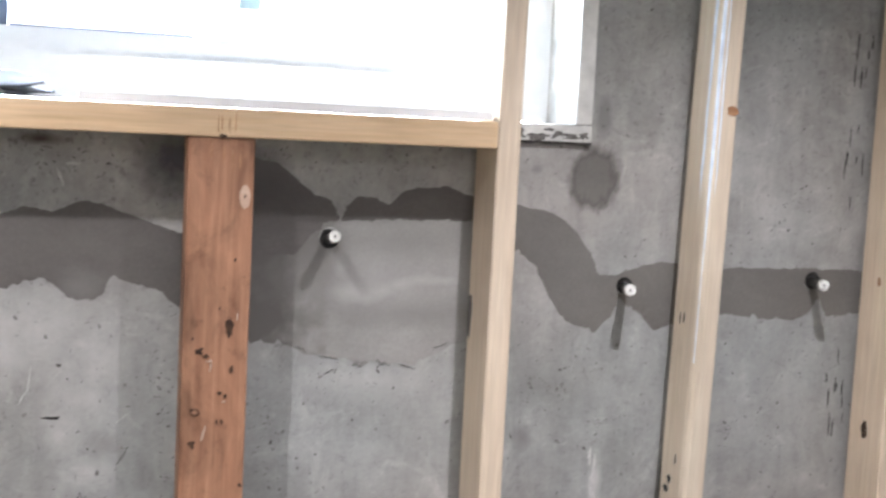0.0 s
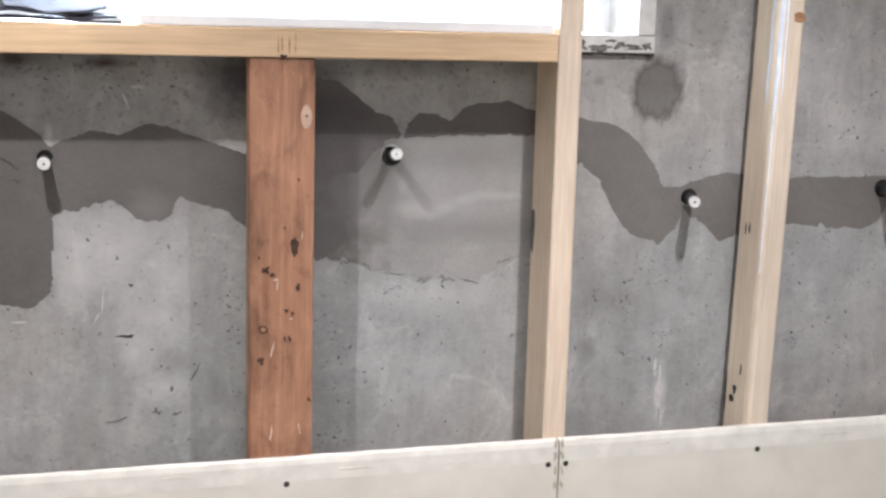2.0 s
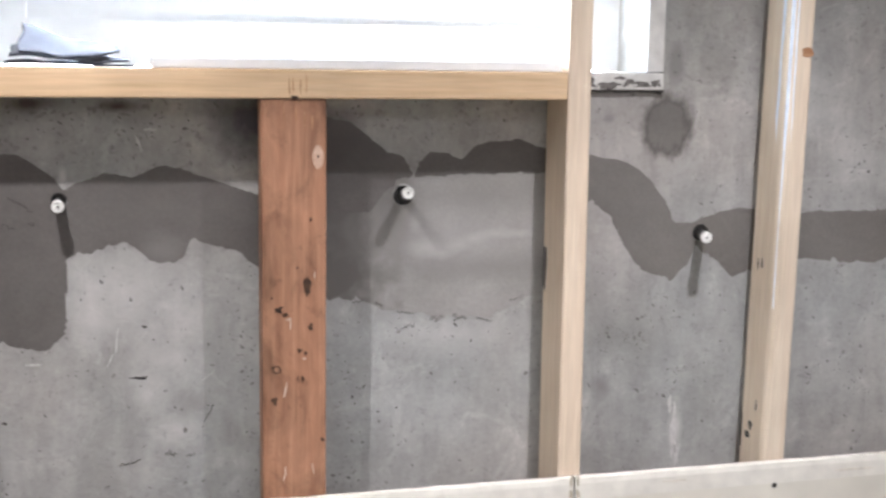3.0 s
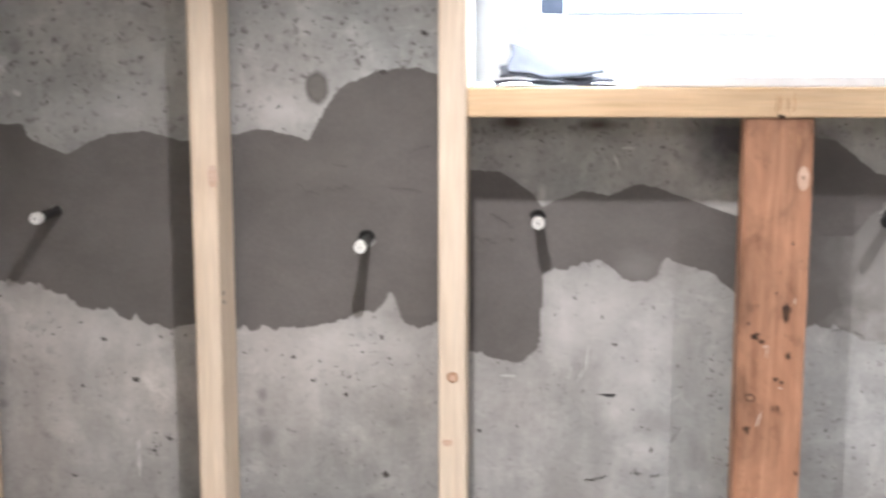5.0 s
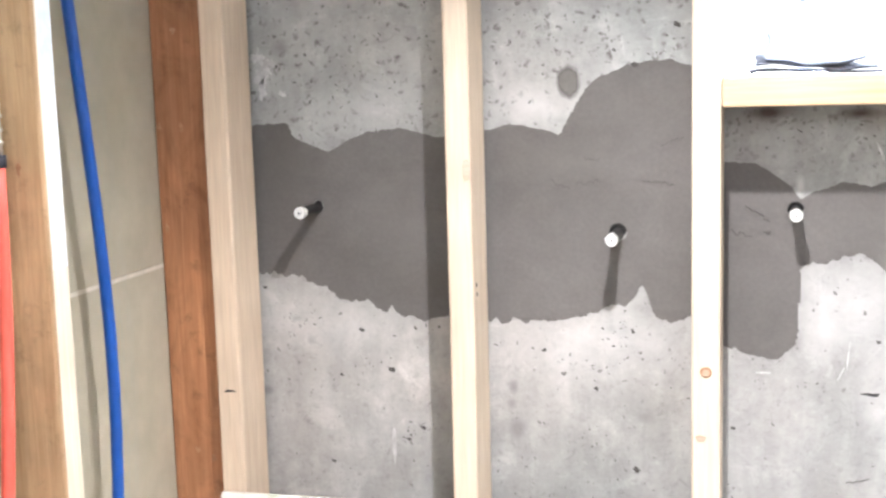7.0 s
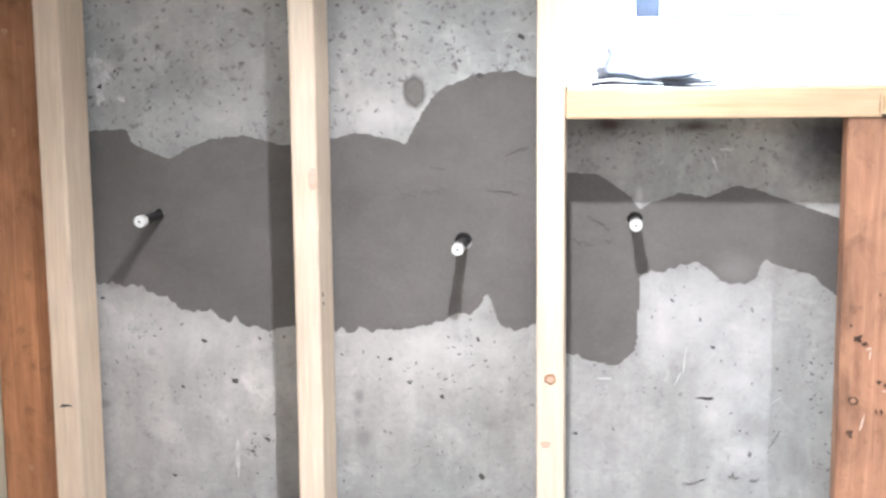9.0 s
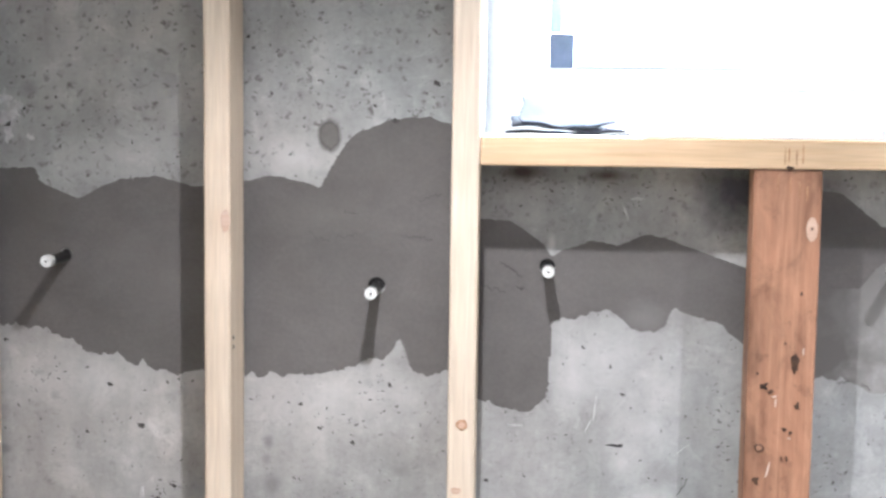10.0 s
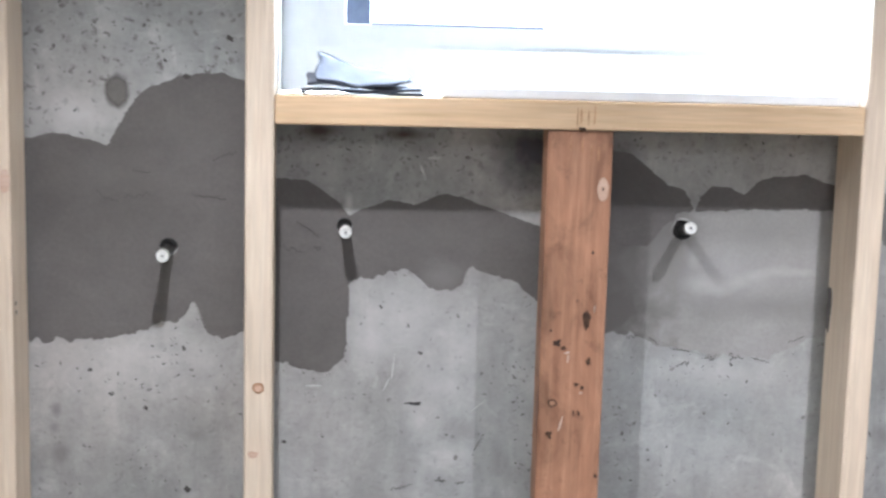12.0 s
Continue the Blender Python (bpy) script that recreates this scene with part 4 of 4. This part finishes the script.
part("sealant_strip", glint, BLUISH_WHITE, stud_5, "bluish white painted highlight along the corner")

for k, (x, z, a, b) in enumerate(((-0.774, 1.764, 0.004, 0.004), (-0.771, 1.613, 0.003, 0.005), (-0.741, 1.273, 0.003, 0.005), (-0.716, 1.261, 0.004, 0.005), (-0.739, 1.762, 0.003, 0.006), (-0.744, 1.902, 0.004, 0.006))):
    on_stud(corner, "knot", KNOT, x, z, a, b, k * 1.7, 0.5)
for k, (x, z, a, b) in enumerate(((-0.756, 1.425, 0.004, 0.006), (-0.724, 1.737, 0.003, 0.008), (-0.749, 1.567, 0.003, 0.010))):
    on_stud(near, "knot", KNOT, x, z, a, b, k * 2.3, 0.4)

# the old board under the sill
on_stud(cripple, "knot", KNOT_PALE, 0.476, 1.698, 0.0078, 0.0155, 1.5, 0.08, label="pale oval knot")
on_stud(cripple, "knot", KNOT_DARK, 0.476, 1.699, 0.0015, 0.0020, 1.7, y=-0.0006)
on_stud(cripple, "knot", KNOT_DARK, 0.461, 1.521, 0.0048, 0.0130, 2.5, 0.35)
for k, (x, z, a, b) in enumerate(((0.466, 1.462, 0.0036, 0.0042), (0.450, 1.430, 0.0030, 0.0026), (0.458, 1.425, 0.0024, 0.0022), (0.415, 1.359, 0.0038, 0.0052), (0.454, 1.389, 0.0016, 0.0050), (0.447, 1.390, 0.0012, 0.0040),
                                  (0.421, 1.488, 0.0052, 0.0034), (0.430, 1.481, 0.0050, 0.0022), (0.447, 1.546, 0.0014, 0.0018), (0.466, 1.612, 0.0018, 0.0026), (0.412, 1.505, 0.0016, 0.0020), (0.482, 1.30, 0.0020, 0.0030))):
    on_stud(cripple, "nail_hole", KNOT_DARK, x, z, a, b, k * 2.7, 0.6)
on_stud(cripple, "knot", KNOT_DARK, 0.4175, 1.404, 0.0056, 0.0056, 3.7, 0.2)
on_stud(cripple, "knot", OLD_WOOD, 0.4175, 1.404, 0.0038, 0.0038, 3.9, 0.2, y=-0.0006)
for k, (x, z, a, b, le) in enumerate(((0.436, 1.474, 0.0042, 0.0014, 0.4), (0.437, 1.466, 0.0010, 0.0060, 0.1), (0.430, 1.374, 0.0012, 0.0080, 0.25), (0.456, 1.418, 0.0022, 0.0016, 0.0), (0.428, 1.252, 0.0014, 0.0090, 0.15),
                                      (0.468, 1.258, 0.0012, 0.0070, -0.2), (0.471, 1.535, 0.0012, 0.0040, 0.0))):
    on_stud(cripple, "resin_smear", RESIN, x, z, a, b, k * 3.1, 0.6, le)
for k, x in enumerate((0.430, 0.446, 0.458, 0.468)):
    on_stud(cripple, "hammer_scar", KNOT, x, 1.758 - 0.004 * k, 0.0010, 0.011, k * 1.1, 0.4)
nail = part("nail", blot(0.444 - 0.0385, 0.0015, 0.0042, 0.0030, -0.0003, 3.3, 0.3), KNOT_DARK, sill, "dark bent nail head")
for k, x in enumerate((0.437, 0.442, 0.452, 0.460)):
    part("hammer_scar", blot(x - 0.0385, 0.016 + 0.003 * (k % 2), 0.0008, 0.011, -0.0002, k * 4.0, 0.4), KNOT, sill)

# ---- stains and marks on the concrete ----
def on_wall(name, mat, x, z, rx, rz, seed, rough=0.3, lean=0.0, thick=0.0004):
    return part(name, blot(x, z, rx, rz, -0.0001, seed, rough, thick, 26, lean), mat, wall)


on_wall("scratch", LIME, -0.454, 1.268, 0.0032, 0.026, 1.0, 0.3)
for k, (x, z, a, b) in enumerate(((-0.632, 1.842, 0.007, 0.006), (-0.646, 1.832, 0.010, 0.009), (-0.628, 1.852, 0.005, 0.007), (-0.643, 1.812, 0.006, 0.012), (-0.612, 1.806, 0.006, 0.004), (-0.650, 1.862, 0.009, 0.011))):
    on_wall("lime_bloom", LIME, x, z, a, b, k * 1.9, 0.7)
for k, (x, z, a, b) in enumerate(((1.074, 1.240, 0.006, 0.034), (1.080, 1.205, 0.005, 0.020), (1.066, 1.285, 0.003, 0.012))):
    on_wall("lime_bloom", LIME, x, z, a, b, k * 2.9, 0.6)
on_wall("gouge", INK, 0.237, 1.3755, 0.011, 0.0022, 8.0, 0.5, 0.0)
for k in range(26):
    x = 1.500 + 0.045 * random.random()
    z = random.choice((1.95, 1.80, 1.74, 1.42, 1.34)) + 0.07 * (random.random() - 0.5)
    on_wall("streak", INK, x, z, 0.0009 + 0.0008 * random.random(), 0.006 + 0.012 * random.random(), k * 1.37, 0.4)


def crack(ob, x0, z0, x1, z1, seed, r=0.0007, n=14, name="crack"):
    """A thin dark wandering crack in a patch or the wall."""
    pts = []
    for i in range(n + 1):
        u = i / n
        pts.append((x0 + (x1 - x0) * u, -0.0009, z0 + (z1 - z0) * u + 0.006 * noise.noise((u * 4, seed, 0.0)) + 0.0045 * noise.noise((u * 9, seed, 3.0)) + 0.0025 * noise.noise((u * 27, seed, 6.0))))
    return part(name, tube(pts, r, 5), CRACK, ob)


for k, c in enumerate(((-0.208, 1.675, -0.178, 1.661), (-0.170, 1.669, -0.135, 1.673), (-0.075, 1.673, -0.03, 1.667), (-0.050, 1.722, -0.018, 1.733), (-0.157, 1.704, -0.135, 1.703))):
    crack(patch_ab, *c, k * 3.0, 0.00042)
for k, c in enumerate(((0.043, 1.602, 0.075, 1.594), (0.066, 1.638, 0.098, 1.616), (0.090, 1.602, 0.100, 1.598))):
    crack(patch_c, *c, k * 5.0 + 1, 0.0005)
for k, c in enumerate(((0.545, 1.474, 0.562, 1.477), (0.578, 1.474, 0.592, 1.464), (0.612, 1.458, 0.640, 1.453), (0.662, 1.442, 0.684, 1.447), (0.700, 1.447, 0.722, 1.443), (0.735, 1.444, 0.762, 1.436), (0.790, 1.466, 0.812, 1.476), (0.62, 1.432, 0.64, 1.438))):
    crack(wall, *c, k * 4.0 + 2, 0.0004)
for k, c in enumerate(((0.205, 1.247, 0.235, 1.256), (0.325, 1.305, 0.340, 1.330), (0.27, 1.262, 0.285, 1.260), (0.30, 1.256, 0.312, 1.259))):
    crack(wall, *c, k * 6.0 + 5, 0.00045)

# loose swarm of small air holes, sparse over the wall and gathered in clusters
CLUSTERS = [(0.380, 1.44, 0.02, 0.10), (0.392, 1.34, 0.012, 0.10), (0.525, 1.40, 0.025, 0.10), (0.545, 1.30, 0.02, 0.08), (0.960, 1.410, 0.02, 0.02), (1.004, 1.403, 0.02, 0.02),
            (1.052, 1.425, 0.03, 0.03), (1.076, 1.331, 0.02, 0.03), (1.314, 1.320, 0.02, 0.03), (1.353, 1.501, 0.04, 0.02), (1.401, 1.697, 0.05, 0.06), (1.402, 1.306, 0.03, 0.03),
            (-0.110, 1.455, 0.02, 0.02), (-0.150, 1.400, 0.05, 0.015), (-0.600, 1.455, 0.03, 0.03), (0.150, 1.745, 0.06, 0.02), (0.250, 1.735, 0.05, 0.03), (0.690, 1.440, 0.12, 0.03),
            (-0.050, 1.850, 0.04, 0.03), (-0.420, 1.290, 0.02, 0.02), (1.290, 1.60, 0.04, 0.08)]
holes = bmesh.new()
count = 0
while count < 980:
    if count % 5 < 2:
        cx, cz, sx, sz = random.choice(CLUSTERS)
        x, z = random.gauss(cx, sx * 0.6), random.gauss(cz, sz * 0.6)
    else:
        x, z = random.uniform(-0.66, 1.56), random.uniform(1.18, 2.05)
        gate = 0.28 + (0.9 if x < 0.8 else 0.2) * max(0.0, min(1.0, (z - 1.72) / 0.08)) + 0.4 * (noise.noise((x * 7, z * 5, 2.0)) > 0.25)
        if random.random() > gate:
            continue
    if WIN_X0 - 0.01 < x < WIN_X1 + 0.01 and z > WIN_Z0 - 0.006:
        continue
    r = random.choice((0.0008, 0.0011, 0.0013, 0.0016, 0.0024))
    st, turn = random.uniform(0.35, 1.0), random.choice((random.uniform(-0.9, -0.3), random.uniform(0.0, 0.9)))
    vs = []
    for i in range(8):
        a = 2 * math.pi * i / 8
        q = r * random.uniform(0.6, 1.3)
        u, w = q * math.cos(a) * 1.5, q * math.sin(a) * st
        vs.append(holes.verts.new((x + u * math.cos(turn) - w * math.sin(turn), -0.0003, z + u * math.sin(turn) + w * math.cos(turn))))
    holes.faces.new(vs[::-1])
    count += 1
bmesh.ops.recalc_face_normals(holes, faces=holes.faces[:])
tagged(part("air_holes", holes, PIT, wall, "small dark air holes in the concrete"), kind="stuff")

# single air holes and scratches that stand out
for k, (x, z, r) in enumerate(((-0.534, 1.377, 0.0026), (-0.454, 1.388, 0.0040), (-0.654, 1.511, 0.0028), (-0.499, 1.448, 0.0028), (-0.430, 1.280, 0.0030), (-0.407, 1.299, 0.0040), (-0.553, 1.239, 0.0028),
                               (-0.219, 1.425, 0.0030), (-0.143, 1.370, 0.0030), (-0.086, 1.251, 0.0048), (-0.084, 1.834, 0.0045), (-0.026, 1.888, 0.0040), (0.244, 1.450, 0.0026), (0.051, 1.320, 0.0030))):
    on_wall("air_hole", CRACK, x, z, r * 1.2, r * 0.8, k * 2.1, 0.5, -0.4)
for k, (x, z, a, b, le) in enumerate(((0.205, 1.428, 0.0010, 0.016, 0.1), (0.196, 1.404, 0.0007, 0.010, 0.5), (0.242, 1.710, 0.0016, 0.010, -0.35), (0.258, 1.730, 0.0090, 0.0018, 0.5),
                                      (0.090, 1.402, 0.0100, 0.0012, 0.4), (0.330, 1.372, 0.0009, 0.006, 1.2))):
    on_wall("scratch", LIME, x, z, a, b, k * 3.3, 0.5, le)
side_mark(stud_4, "mortar_smear", MORTAR, 0.080, 1.525, 0.008, 0.030, 2.0)
